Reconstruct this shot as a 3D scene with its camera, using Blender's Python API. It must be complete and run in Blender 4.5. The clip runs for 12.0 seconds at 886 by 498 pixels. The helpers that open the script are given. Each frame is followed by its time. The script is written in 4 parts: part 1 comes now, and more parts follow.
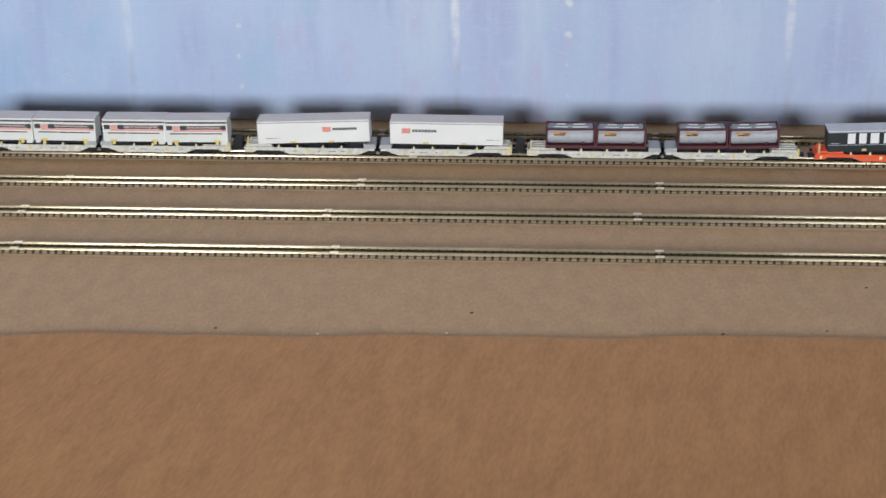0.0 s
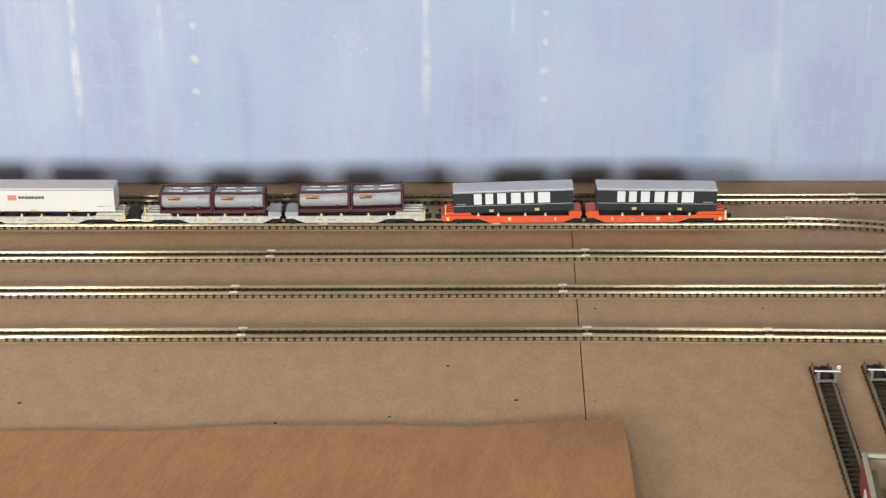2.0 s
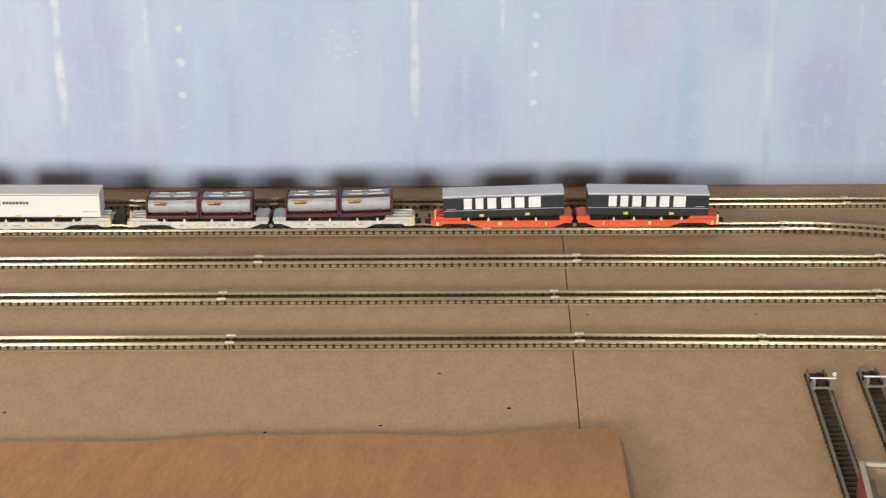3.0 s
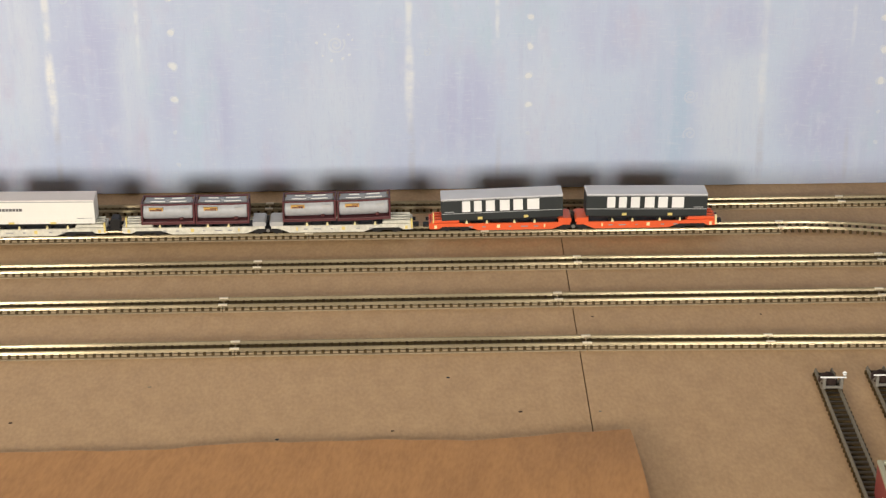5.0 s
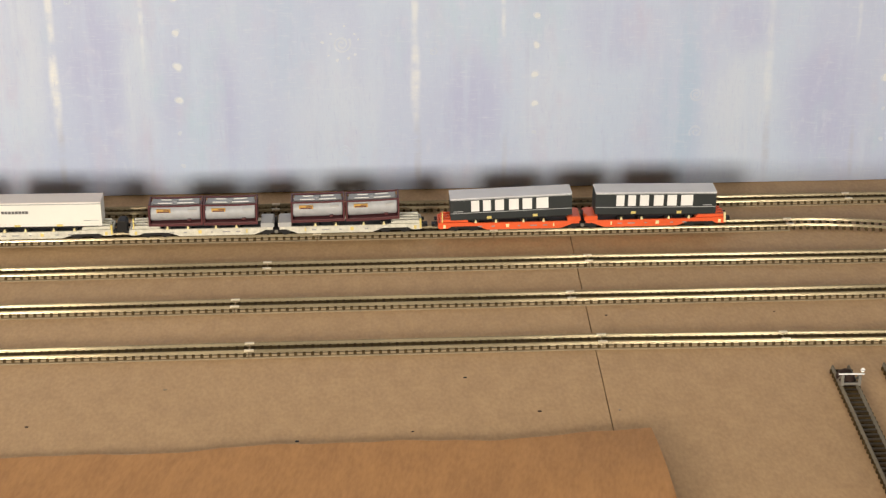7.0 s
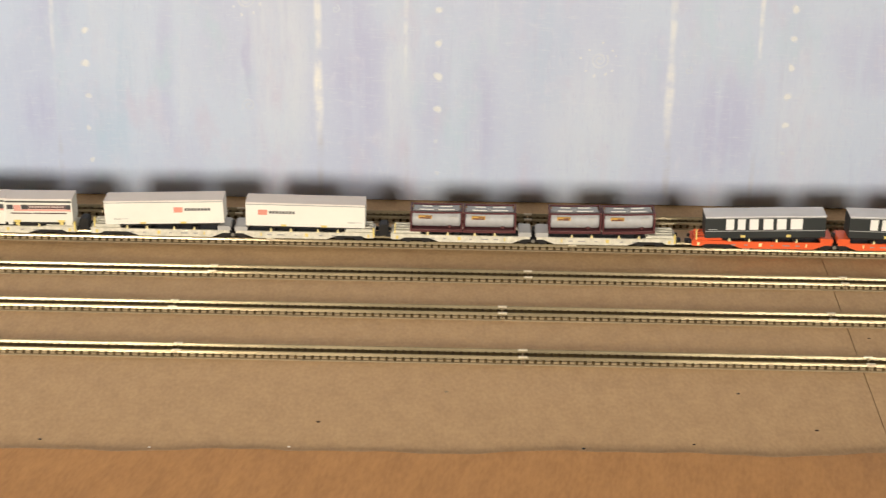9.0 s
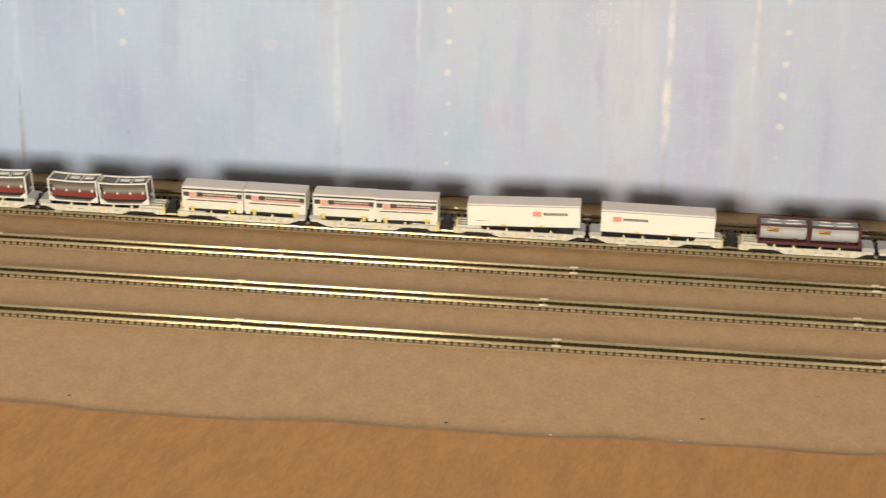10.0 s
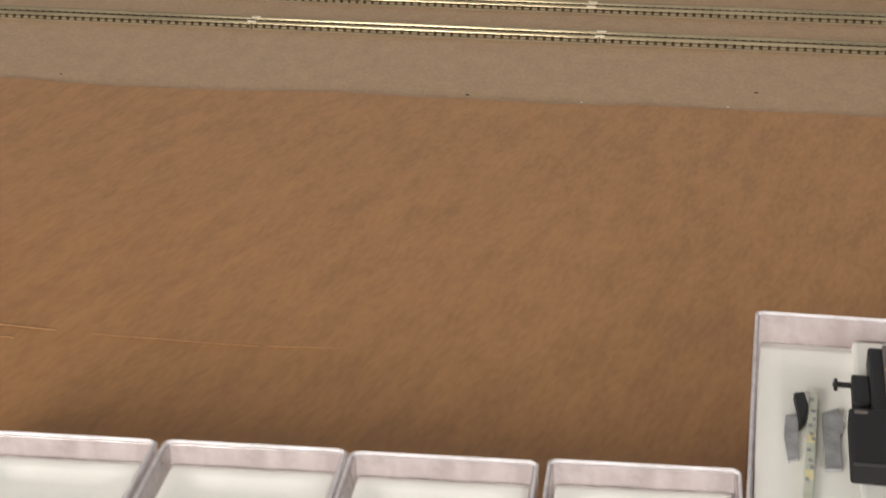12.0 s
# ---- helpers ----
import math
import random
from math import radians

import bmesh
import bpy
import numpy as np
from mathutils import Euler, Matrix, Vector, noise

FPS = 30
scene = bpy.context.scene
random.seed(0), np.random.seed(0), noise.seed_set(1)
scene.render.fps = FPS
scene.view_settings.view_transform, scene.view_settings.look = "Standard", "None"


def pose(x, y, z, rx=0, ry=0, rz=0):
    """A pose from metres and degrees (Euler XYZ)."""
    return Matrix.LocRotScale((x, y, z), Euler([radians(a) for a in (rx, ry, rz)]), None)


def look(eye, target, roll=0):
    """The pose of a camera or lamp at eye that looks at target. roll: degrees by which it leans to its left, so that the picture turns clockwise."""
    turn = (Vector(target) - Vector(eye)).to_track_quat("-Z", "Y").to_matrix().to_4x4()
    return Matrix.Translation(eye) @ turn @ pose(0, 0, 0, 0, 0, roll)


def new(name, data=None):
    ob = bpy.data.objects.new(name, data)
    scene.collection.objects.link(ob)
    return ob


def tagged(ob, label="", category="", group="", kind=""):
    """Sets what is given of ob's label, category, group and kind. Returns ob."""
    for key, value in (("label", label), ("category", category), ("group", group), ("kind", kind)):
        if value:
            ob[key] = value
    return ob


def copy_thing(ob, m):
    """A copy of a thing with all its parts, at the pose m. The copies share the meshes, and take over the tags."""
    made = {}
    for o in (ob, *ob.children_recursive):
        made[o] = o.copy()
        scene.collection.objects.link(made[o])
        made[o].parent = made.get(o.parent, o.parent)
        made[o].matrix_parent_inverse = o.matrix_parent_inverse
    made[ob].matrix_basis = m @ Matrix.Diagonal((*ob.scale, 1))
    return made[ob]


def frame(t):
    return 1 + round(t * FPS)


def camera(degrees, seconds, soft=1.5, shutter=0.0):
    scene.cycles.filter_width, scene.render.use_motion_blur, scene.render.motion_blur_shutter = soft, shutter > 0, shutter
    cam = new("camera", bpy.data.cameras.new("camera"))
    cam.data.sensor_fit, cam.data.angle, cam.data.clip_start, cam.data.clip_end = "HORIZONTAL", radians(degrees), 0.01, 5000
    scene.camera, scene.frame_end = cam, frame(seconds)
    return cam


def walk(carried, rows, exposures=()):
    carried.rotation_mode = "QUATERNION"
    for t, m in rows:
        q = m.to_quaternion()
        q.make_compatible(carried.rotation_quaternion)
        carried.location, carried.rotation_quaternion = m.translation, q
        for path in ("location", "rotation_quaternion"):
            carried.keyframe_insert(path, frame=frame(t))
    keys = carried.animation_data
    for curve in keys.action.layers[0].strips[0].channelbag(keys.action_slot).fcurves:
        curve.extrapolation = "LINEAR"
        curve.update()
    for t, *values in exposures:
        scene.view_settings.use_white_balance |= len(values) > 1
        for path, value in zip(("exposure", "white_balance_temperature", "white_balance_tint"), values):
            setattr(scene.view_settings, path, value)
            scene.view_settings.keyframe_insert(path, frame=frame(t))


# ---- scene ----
cam = camera(28.14, 12.0, soft=1.3, shutter=0.15)
PATH = [
    (0.0, (-0.0857, -1.2135, 0.4838), (-0.1383, -0.3061, 0.0669), -0.561),
    (0.5, (-0.0333, -1.1380, 0.5010), (-0.0776, -0.2300, 0.0844), -0.715),
    (1.0, (0.0213, -1.1136, 0.4979), (-0.0145, -0.2039, 0.0840), -0.591),
    (1.5, (0.0884, -1.1197, 0.5004), (0.0634, -0.2100, 0.0861), -0.717),
    (2.0, (0.1278, -1.1327, 0.4957), (0.1178, -0.2224, 0.0819), -0.439),
    (2.5, (0.1210, -1.1234, 0.4893), (0.1162, -0.2127, 0.0762), -0.288),
    (3.0, (0.1223, -1.1196, 0.4939), (0.1226, -0.2093, 0.0799), -0.275),
    (5.0, (0.0875, -1.1130, 0.4922), (0.1176, -0.2028, 0.0791), -0.118),
    (5.5, (0.0876, -1.1131, 0.4892), (0.1201, -0.2030, 0.0763), -0.177),
    (6.0, (0.0765, -1.1130, 0.4910), (0.1155, -0.2037, 0.0768), -0.191),
    (6.5, (0.0674, -1.1089, 0.4904), (0.1135, -0.1998, 0.0765), -0.116),
    (6.7, (0.0651, -1.1084, 0.4897), (0.1131, -0.1990, 0.0766), -0.079),
    (8.3, (0.0109, -1.1052, 0.4924), (0.0450, -0.1946, 0.0803), 0.721),
    (8.5, (-0.0010, -1.1024, 0.4910), (0.0223, -0.1913, 0.0794), 0.791),
    (9.0, (-0.0470, -1.1280, 0.5026), (-0.0552, -0.2159, 0.0927), 0.941),
    (9.5, (-0.1176, -1.1864, 0.5258), (-0.1617, -0.2751, 0.1166), 1.358),
    (10.0, (-0.1862, -1.1990, 0.5257), (-0.2796, -0.2903, 0.1189), 1.025),
    (10.5, (-0.2473, -1.1928, 0.5375), (-0.3878, -0.2920, 0.1265), 0.855),
    (11.0, (-0.2167, -1.1875, 0.5031), (-0.4007, -0.2947, 0.0918), -0.273),
    (11.5, (-0.1491, -1.1749, 0.3961), (-0.3382, -0.2831, -0.0147), -0.923),
    (11.8, (-0.1316, -1.1733, 0.3531), (-0.3103, -0.2817, -0.0632), -0.813),
    (12.0, (-0.1159, -1.1672, 0.3142), (-0.2930, -0.2721, -0.0950), -0.918),
]

EXPOSURES = [
    (0.0, -0.32, 5880, 10), (0.5, -0.17, 6080, 10), (1.0, -0.13, 6270, 10), (1.7, -0.09, 6390, 10), (2.5, -0.02, 6600, 10), (6.7, 0.0, 7720, 10), (8.5, 0.12, 7930, 10),
    (9.0, 0.04, 8080, 10), (9.5, 0.0, 8200, 10), (10.5, -0.09, 8450, 10), (11.2, -0.12, 8250, 10), (11.6, -0.18, 7220, 10), (12.0, -0.42, 6800, 10)]
walk(cam, [(t, look(eye, target, roll)) for t, eye, target, roll in PATH], EXPOSURES)

# ---- world and light: two small windows behind the camera, two assumed ceiling panels over the layout ----
world = bpy.data.worlds.new("world")
scene.world = world
world.use_nodes = True
wn = world.node_tree.nodes
sky = wn.new("ShaderNodeTexSky")
sky.sky_type, sky.sun_disc, sky.sun_elevation, sky.sun_rotation = "NISHITA", False, radians(35), radians(180)
world.node_tree.links.new(sky.outputs[0], wn["Background"].inputs[0])
wn["Background"].inputs[1].default_value = 0.06

WALL_Y = -2.35
# x, width, bottom, top, watts, colour: the one to the right is weaker and cooler
WINDOWS = [(-0.79, 0.52, 0.32, 0.80, 50.0, (1.0, 0.985, 0.955)), (0.68, 0.46, 0.32, 0.80, 23.8, (0.95, 0.98, 1.0))]
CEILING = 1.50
# x, y, width, depth, watts: unseen panels, added for the light from above
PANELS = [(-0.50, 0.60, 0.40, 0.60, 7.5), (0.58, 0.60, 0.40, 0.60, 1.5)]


def area_light(name, width, depth, watts, colour, at):
    lamp = bpy.data.lights.new(name, "AREA")
    lamp.shape, lamp.size, lamp.size_y = "RECTANGLE", width, depth
    lamp.energy, lamp.color = watts, colour
    ob = new(name, lamp)
    ob.matrix_basis = at
    return ob


for x, width, z0, z1, watts, colour in WINDOWS:
    area_light("window_light", width, z1 - z0, watts, colour, pose(x, WALL_Y - 0.02, (z0 + z1) / 2, 90, 0, 0))
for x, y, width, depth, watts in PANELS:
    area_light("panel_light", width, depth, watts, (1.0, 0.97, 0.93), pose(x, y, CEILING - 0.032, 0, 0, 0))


# ---- materials ----
def material(name, colour, rough=0.6, metal=0.0, vary=0.12, scale=40.0, fine=900.0, bump=0.0,
             stretch=(1, 1, 1), second=None, spec=0.5, random_shift=0.0, grain=0.45, gloss=0.08, turn=0.0, span=1.0):
    """A surface with colour that varies at two scales, and fine relief."""
    m = bpy.data.materials.new(name)
    m.use_nodes = True
    n, l = m.node_tree.nodes, m.node_tree.links
    b = n["Principled BSDF"]
    b.inputs["Metallic"].default_value = metal
    b.inputs["Specular IOR Level"].default_value = spec
    tc, mp = n.new("ShaderNodeTexCoord"), n.new("ShaderNodeMapping")
    mp.vector_type = "TEXTURE"
    mp.inputs["Scale"].default_value = tuple(1 / q for q in stretch)
    mp.inputs["Rotation"].default_value = (0, 0, radians(turn))
    l.new(tc.outputs["Object"], mp.inputs[0])
    big, small = n.new("ShaderNodeTexNoise"), n.new("ShaderNodeTexNoise")
    big.inputs["Scale"].default_value, big.inputs["Detail"].default_value = scale, 5
    small.inputs["Scale"].default_value, small.inputs["Detail"].default_value = fine, 3
    l.new(mp.outputs[0], big.inputs[0]), l.new(mp.outputs[0], small.inputs[0])
    add = n.new("ShaderNodeMath")
    add.operation = "MULTIPLY_ADD"
    l.new(small.outputs[0], add.inputs[0])
    add.inputs[1].default_value = grain
    l.new(big.outputs[0], add.inputs[2])
    ramp = n.new("ShaderNodeMapRange")
    ramp.inputs["From Min"].default_value = 0.5 + 0.5 * grain - (0.25 + 0.05 * grain) * span
    ramp.inputs["From Max"].default_value = 0.5 + 0.5 * grain + (0.25 + 0.05 * grain) * span
    l.new(add.outputs[0], ramp.inputs["Value"])
    mix = n.new("ShaderNodeMix")
    mix.data_type = "RGBA"
    dark = second or tuple(c * (1 - vary) for c in colour)
    light = colour if second else tuple(min(1, c * (1 + vary)) for c in colour)
    mix.inputs["A"].default_value, mix.inputs["B"].default_value = (*dark, 1), (*light, 1)
    l.new(ramp.outputs[0], mix.inputs["Factor"])
    out = mix.outputs["Result"]
    if random_shift:
        info, rm, hsv = n.new("ShaderNodeObjectInfo"), n.new("ShaderNodeMapRange"), n.new("ShaderNodeHueSaturation")
        rm.inputs["To Min"].default_value, rm.inputs["To Max"].default_value = 1 - random_shift, 1 + random_shift
        l.new(info.outputs["Random"], rm.inputs["Value"]), l.new(rm.outputs[0], hsv.inputs["Value"])
        l.new(out, hsv.inputs["Color"])
        out = hsv.outputs[0]
    l.new(out, b.inputs["Base Color"])
    rr = n.new("ShaderNodeMapRange")
    rr.inputs["To Min"].default_value, rr.inputs["To Max"].default_value = max(0, rough - gloss), min(1, rough + gloss)
    l.new(big.outputs[0], rr.inputs["Value"]), l.new(rr.outputs[0], b.inputs["Roughness"])
    if bump:
        bp = n.new("ShaderNodeBump")
        bp.inputs["Strength"].default_value, bp.inputs["Distance"].default_value = bump, 0.0004
        l.new(small.outputs[0], bp.inputs["Height"]), l.new(bp.outputs[0], b.inputs["Normal"])
    return m


def glass_like(name, tint, rough=0.08, alpha=0.35):
    """Clear polystyrene, scuffed in patches."""
    m = bpy.data.materials.new(name)
    m.use_nodes = True
    n, l = m.node_tree.nodes, m.node_tree.links
    b = n["Principled BSDF"]
    b.inputs["Base Color"].default_value = (*tint, 1)
    b.inputs["Roughness"].default_value = rough
    b.inputs["IOR"].default_value = 1.45
    tc, t, mr = n.new("ShaderNodeTexCoord"), n.new("ShaderNodeTexNoise"), n.new("ShaderNodeMapRange")
    t.inputs["Scale"].default_value, t.inputs["Detail"].default_value = 130, 4
    l.new(tc.outputs["Object"], t.inputs[0]), l.new(t.outputs[0], mr.inputs["Value"])
    mr.inputs["From Min"].default_value, mr.inputs["From Max"].default_value = 0.35, 0.65
    mr.inputs["To Min"].default_value, mr.inputs["To Max"].default_value = alpha * 0.80, min(1.0, alpha * 1.25)
    l.new(mr.outputs[0], b.inputs["Alpha"])
    return m


def backdrop_paint():
    """Washed paint in upright runs of pale blue, lavender and cyan."""
    m = bpy.data.materials.new("backdrop_paint")
    m.use_nodes = True
    n, l = m.node_tree.nodes, m.node_tree.links
    b = n["Principled BSDF"]
    b.inputs["Roughness"].default_value = 0.75
    b.inputs["Specular IOR Level"].default_value = 0.25
    tc = n.new("ShaderNodeTexCoord")

    def noise_at(sx, sz, scale, detail, off=0.0, rough=0.5):
        mp, t = n.new("ShaderNodeMapping"), n.new("ShaderNodeTexNoise")
        mp.inputs["Scale"].default_value = (sx, 1, sz)
        mp.inputs["Location"].default_value = (off, 0, off * 0.7)
        t.inputs["Scale"].default_value, t.inputs["Detail"].default_value = scale, detail
        t.inputs["Roughness"].default_value = rough
        l.new(tc.outputs["Object"], mp.inputs[0]), l.new(mp.outputs[0], t.inputs[0])
        return t.outputs[0]

    def mixed(fac, a, c, lo, hi):
        mr, mx = n.new("ShaderNodeMapRange"), n.new("ShaderNodeMix")
        mr.interpolation_type = "SMOOTHSTEP"
        mr.inputs["From Min"].default_value, mr.inputs["From Max"].default_value = lo, hi
        l.new(fac, mr.inputs["Value"])
        mx.data_type = "RGBA"
        for key, v in (("A", a), ("B", c)):
            if isinstance(v, tuple):
                mx.inputs[key].default_value = (*v, 1)
            else:
                l.new(v, mx.inputs[key])
        l.new(mr.outputs[0], mx.inputs["Factor"])
        return mx.outputs["Result"]

    base = mixed(noise_at(1, 0.22, 20, 2), (0.462, 0.545, 0.700), (0.448, 0.512, 0.680), 0.42, 0.60)
    base = mixed(noise_at(1, 0.10, 55, 3, 7.7), base, (0.490, 0.562, 0.700), 0.54, 0.80)
    # single washes: x and z of the middle, half width, half height, strength
    warp, off, add = n.new("ShaderNodeTexNoise"), n.new("ShaderNodeVectorMath"), n.new("ShaderNodeVectorMath")
    warp.inputs["Scale"].default_value, warp.inputs["Detail"].default_value = 38, 4
    l.new(tc.outputs["Object"], warp.inputs[0]), l.new(warp.outputs["Color"], off.inputs[0])
    off.operation, add.operation = "MULTIPLY_ADD", "ADD"
    off.inputs[1].default_value, off.inputs[2].default_value = (0.014, 0, 0.040), (-0.007, 0, -0.020)
    l.new(tc.outputs["Object"], add.inputs[0]), l.new(off.outputs[0], add.inputs[1])

    brushed = n.new("ShaderNodeMapRange")
    l.new(noise_at(1, 0.07, 95, 4, 8.3, 0.65), brushed.inputs["Value"])
    brushed.inputs["From Min"].default_value, brushed.inputs["From Max"].default_value = 0.28, 0.56

    def wash(under, colour, x, z, half, tall, strength, place=add.outputs[0], gaps=brushed):
        mp, g, mr, mx = n.new("ShaderNodeMapping"), n.new("ShaderNodeTexGradient"), n.new("ShaderNodeMapRange"), n.new("ShaderNodeMix")
        some = n.new("ShaderNodeMath")
        some.operation = "MULTIPLY"
        mp.vector_type, g.gradient_type, mr.interpolation_type, mx.data_type = "TEXTURE", "SPHERICAL", "SMOOTHSTEP", "RGBA"
        mp.inputs["Location"].default_value, mp.inputs["Scale"].default_value = (x, 0.08, z), (half * 1.45, 1.0, tall * 1.35)
        l.new(place, mp.inputs[0]), l.new(mp.outputs[0], g.inputs[0]), l.new(g.outputs["Fac"], mr.inputs["Value"])
        mr.inputs["From Min"].default_value, mr.inputs["From Max"].default_value = 0.0, 0.75
        mr.inputs["To Max"].default_value = strength
        l.new(mr.outputs[0], some.inputs[0]), l.new(gaps.outputs[0], some.inputs[1])
        l.new(some.outputs[0], mx.inputs["Factor"]), l.new(under, mx.inputs["A"])
        mx.inputs["B"].default_value = (*colour, 1)
        return mx.outputs["Result"]

    # streaks wander less than the washes do
    sway, tame = n.new("ShaderNodeVectorMath"), n.new("ShaderNodeVectorMath")
    tame.operation, sway.operation = "SCALE", "ADD"
    tame.inputs["Scale"].default_value = 0.22
    l.new(off.outputs[0], tame.inputs[0]), l.new(tc.outputs["Object"], sway.inputs[0]), l.new(tame.outputs[0], sway.inputs[1])
    cream, dim = (0.745, 0.755, 0.755), (0.425, 0.450, 0.555)
    pale, lavender, blue = (0.540, 0.600, 0.708), (0.410, 0.446, 0.640), (0.385, 0.503, 0.665)
    for q in ((-0.177, 0.105, 0.022, 0.090, 0.8), (-0.091, 0.080, 0.012, 0.070, 0.6), (0.048, 0.055, 0.036, 0.060, 0.5), (0.202, 0.055, 0.018, 0.060, 0.45),
              (0.336, 0.050, 0.026, 0.050, 0.7), (-0.402, 0.110, 0.014, 0.070, 0.6), (-0.513, 0.120, 0.020, 0.050, 0.5)):
        base = wash(base, pale, *q)
    for q in ((-0.437, 0.088, 0.022, 0.040, 0.75), (-0.500, 0.040, 0.019, 0.028, 0.8), (-0.308, 0.058, 0.022, 0.034, 0.75), (0.295, 0.070, 0.013, 0.075, 0.8),
              (-0.288, 0.085, 0.009, 0.060, 0.6), (0.015, 0.120, 0.018, 0.050, 0.4)):
        base = wash(base, blue, *q)
    for q in ((-0.120, 0.095, 0.018, 0.066, 0.9), (-0.068, 0.080, 0.013, 0.045, 0.55), (-0.033, 0.066, 0.012, 0.055, 0.85), (0.089, 0.108, 0.010, 0.026, 0.5),
              (0.141, 0.064, 0.025, 0.048, 0.9), (0.248, 0.120, 0.034, 0.030, 0.6), (0.339, 0.120, 0.020, 0.026, 0.75), (0.397, 0.064, 0.027, 0.052, 0.95),
              (-0.694, 0.042, 0.015, 0.032, 0.8), (-0.571, 0.058, 0.023, 0.044, 0.85), (-0.626, 0.135, 0.023, 0.022, 0.55), (-0.533, 0.120, 0.008, 0.036, 0.7),
              (-0.468, 0.080, 0.014, 0.050, 0.75), (-0.351, 0.064, 0.012, 0.022, 0.95), (-0.340, 0.130, 0.015, 0.026, 0.6), (-0.260, 0.095, 0.007, 0.070, 0.6),
              (-0.216, 0.160, 0.013, 0.016, 0.6), (-0.200, 0.102, 0.0035, 0.034, 0.9)):
        base = wash(base, lavender, *q)
    # rosy and greenish-blue smudges
    base = mixed(noise_at(1, 0.50, 34, 3, 9.1, 0.6), base, (0.482, 0.486, 0.636), 0.53, 0.82)
    base = mixed(noise_at(1, 0.42, 30, 3, 12.7, 0.6), base, (0.412, 0.540, 0.660), 0.55, 0.84)
    base = mixed(noise_at(1, 0.06, 150, 3, 1.9), base, (0.412, 0.462, 0.632), 0.56, 0.98)
    base = mixed(noise_at(1, 0.7, 75, 5, 2.4, 0.65), base, (0.500, 0.545, 0.694), 0.54, 0.80)
    base = mixed(noise_at(1, 0.30, 240, 4, 4.4, 0.7), base, (0.525, 0.580, 0.705), 0.54, 0.90)
    base = mixed(noise_at(1, 2.6, 160, 4, 6.1, 0.7), base, (0.405, 0.450, 0.642), 0.56, 0.95)
    # long thin brush streaks that break off and start again
    broken = n.new("ShaderNodeMapRange")
    l.new(noise_at(0.5, 1.0, 75, 4, 3.3, 0.6), broken.inputs["Value"])
    broken.inputs["From Min"].default_value, broken.inputs["From Max"].default_value = 0.33, 0.60

    def streak(under, colour, x, z0, z1, width, strength):
        return wash(under, colour, x, (z0 + z1) / 2, width / 2, (z1 - z0) / 2, strength, sway.outputs[0], broken)

    for k, bright in ((-3, 0.35), (-2, 0.45), (-1, 1.0), (0, 0.85), (1, 0.4)):
        x = 0.1032 + 0.2527 * k
        for z0, z1, width, some in ((0.172, 0.250, 0.0058, 0.6), (0.110, 0.180, 0.0054, 0.65), (0.046, 0.122, 0.0066, 0.9)):
            base = streak(base, cream, x, z0, z1, width, bright * some)
        base = streak(base, dim, x + 0.0012, 0.0, 0.056, 0.0056, 0.8)
        x = 0.1660 + 0.2527 * k
        base = streak(base, cream, x, 0.100, 0.205, 0.0036, min(0.6, bright))
        base = streak(base, dim, x + 0.0010, 0.0, 0.046, 0.0040, 0.6)
    for x in (-0.9076, -0.6549):
        base = streak(base, (0.330, 0.350, 0.470), x, 0.0, 0.082, 0.0034, 0.9)
    # the weave of the cloth shows through
    base = mixed(noise_at(0.22, 1.7, 520, 3, 2.2, 0.6), base, (0.535, 0.595, 0.712), 0.50, 0.92)
    base = mixed(noise_at(1.7, 0.25, 520, 3, 5.7, 0.6), base, (0.400, 0.446, 0.632), 0.52, 0.98)
    # colour turns bluer and a little darker towards the far left
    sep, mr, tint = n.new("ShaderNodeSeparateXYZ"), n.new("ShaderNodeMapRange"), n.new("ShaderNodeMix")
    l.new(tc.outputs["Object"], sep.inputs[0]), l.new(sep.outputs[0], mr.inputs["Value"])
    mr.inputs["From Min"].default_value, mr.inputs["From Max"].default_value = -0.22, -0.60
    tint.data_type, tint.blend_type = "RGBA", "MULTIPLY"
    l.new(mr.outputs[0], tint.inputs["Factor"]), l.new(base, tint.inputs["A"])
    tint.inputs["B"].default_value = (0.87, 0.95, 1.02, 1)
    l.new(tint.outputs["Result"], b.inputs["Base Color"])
    bp = n.new("ShaderNodeBump")
    bp.inputs["Strength"].default_value, bp.inputs["Distance"].default_value = 0.15, 0.0003
    l.new(noise_at(1, 0.4, 900, 3), bp.inputs["Height"]), l.new(bp.outputs[0], b.inputs["Normal"])
    return m


M_BOARD = material("hardboard", (0.512, 0.336, 0.189), 0.62, scale=64, fine=330, bump=0.12, stretch=(1.5, 0.75, 1), second=(0.414, 0.262, 0.143), spec=0.30, grain=1.15, span=0.95)
M_BOARD_CORE = material("hardboard_edge", (0.16, 0.10, 0.065), 0.8, vary=0.2)
M_CARD = material("kraft_card", (0.492, 0.252, 0.104), 0.65, scale=50, fine=250, bump=0.08, stretch=(2.0, 0.55, 1), second=(0.368, 0.178, 0.067), spec=0.30, grain=0.85, turn=-10, span=1.0)
M_CARD_CREASE = material("rubbed_card", (0.475, 0.248, 0.106), 0.75, vary=0.2, scale=300, fine=900)
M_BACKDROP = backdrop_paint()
M_MARK_WHITE = material("chalk_white_paint", (0.62, 0.65, 0.70), 0.8, vary=0.05, scale=260, fine=900)
M_MARK_CREAM = material("cream_paint", (0.565, 0.605, 0.685), 0.8, vary=0.06, scale=200, fine=900)
M_MARK_FAINT = material("faint_paint", (0.515, 0.570, 0.682), 0.8, vary=0.05, scale=200, fine=900)
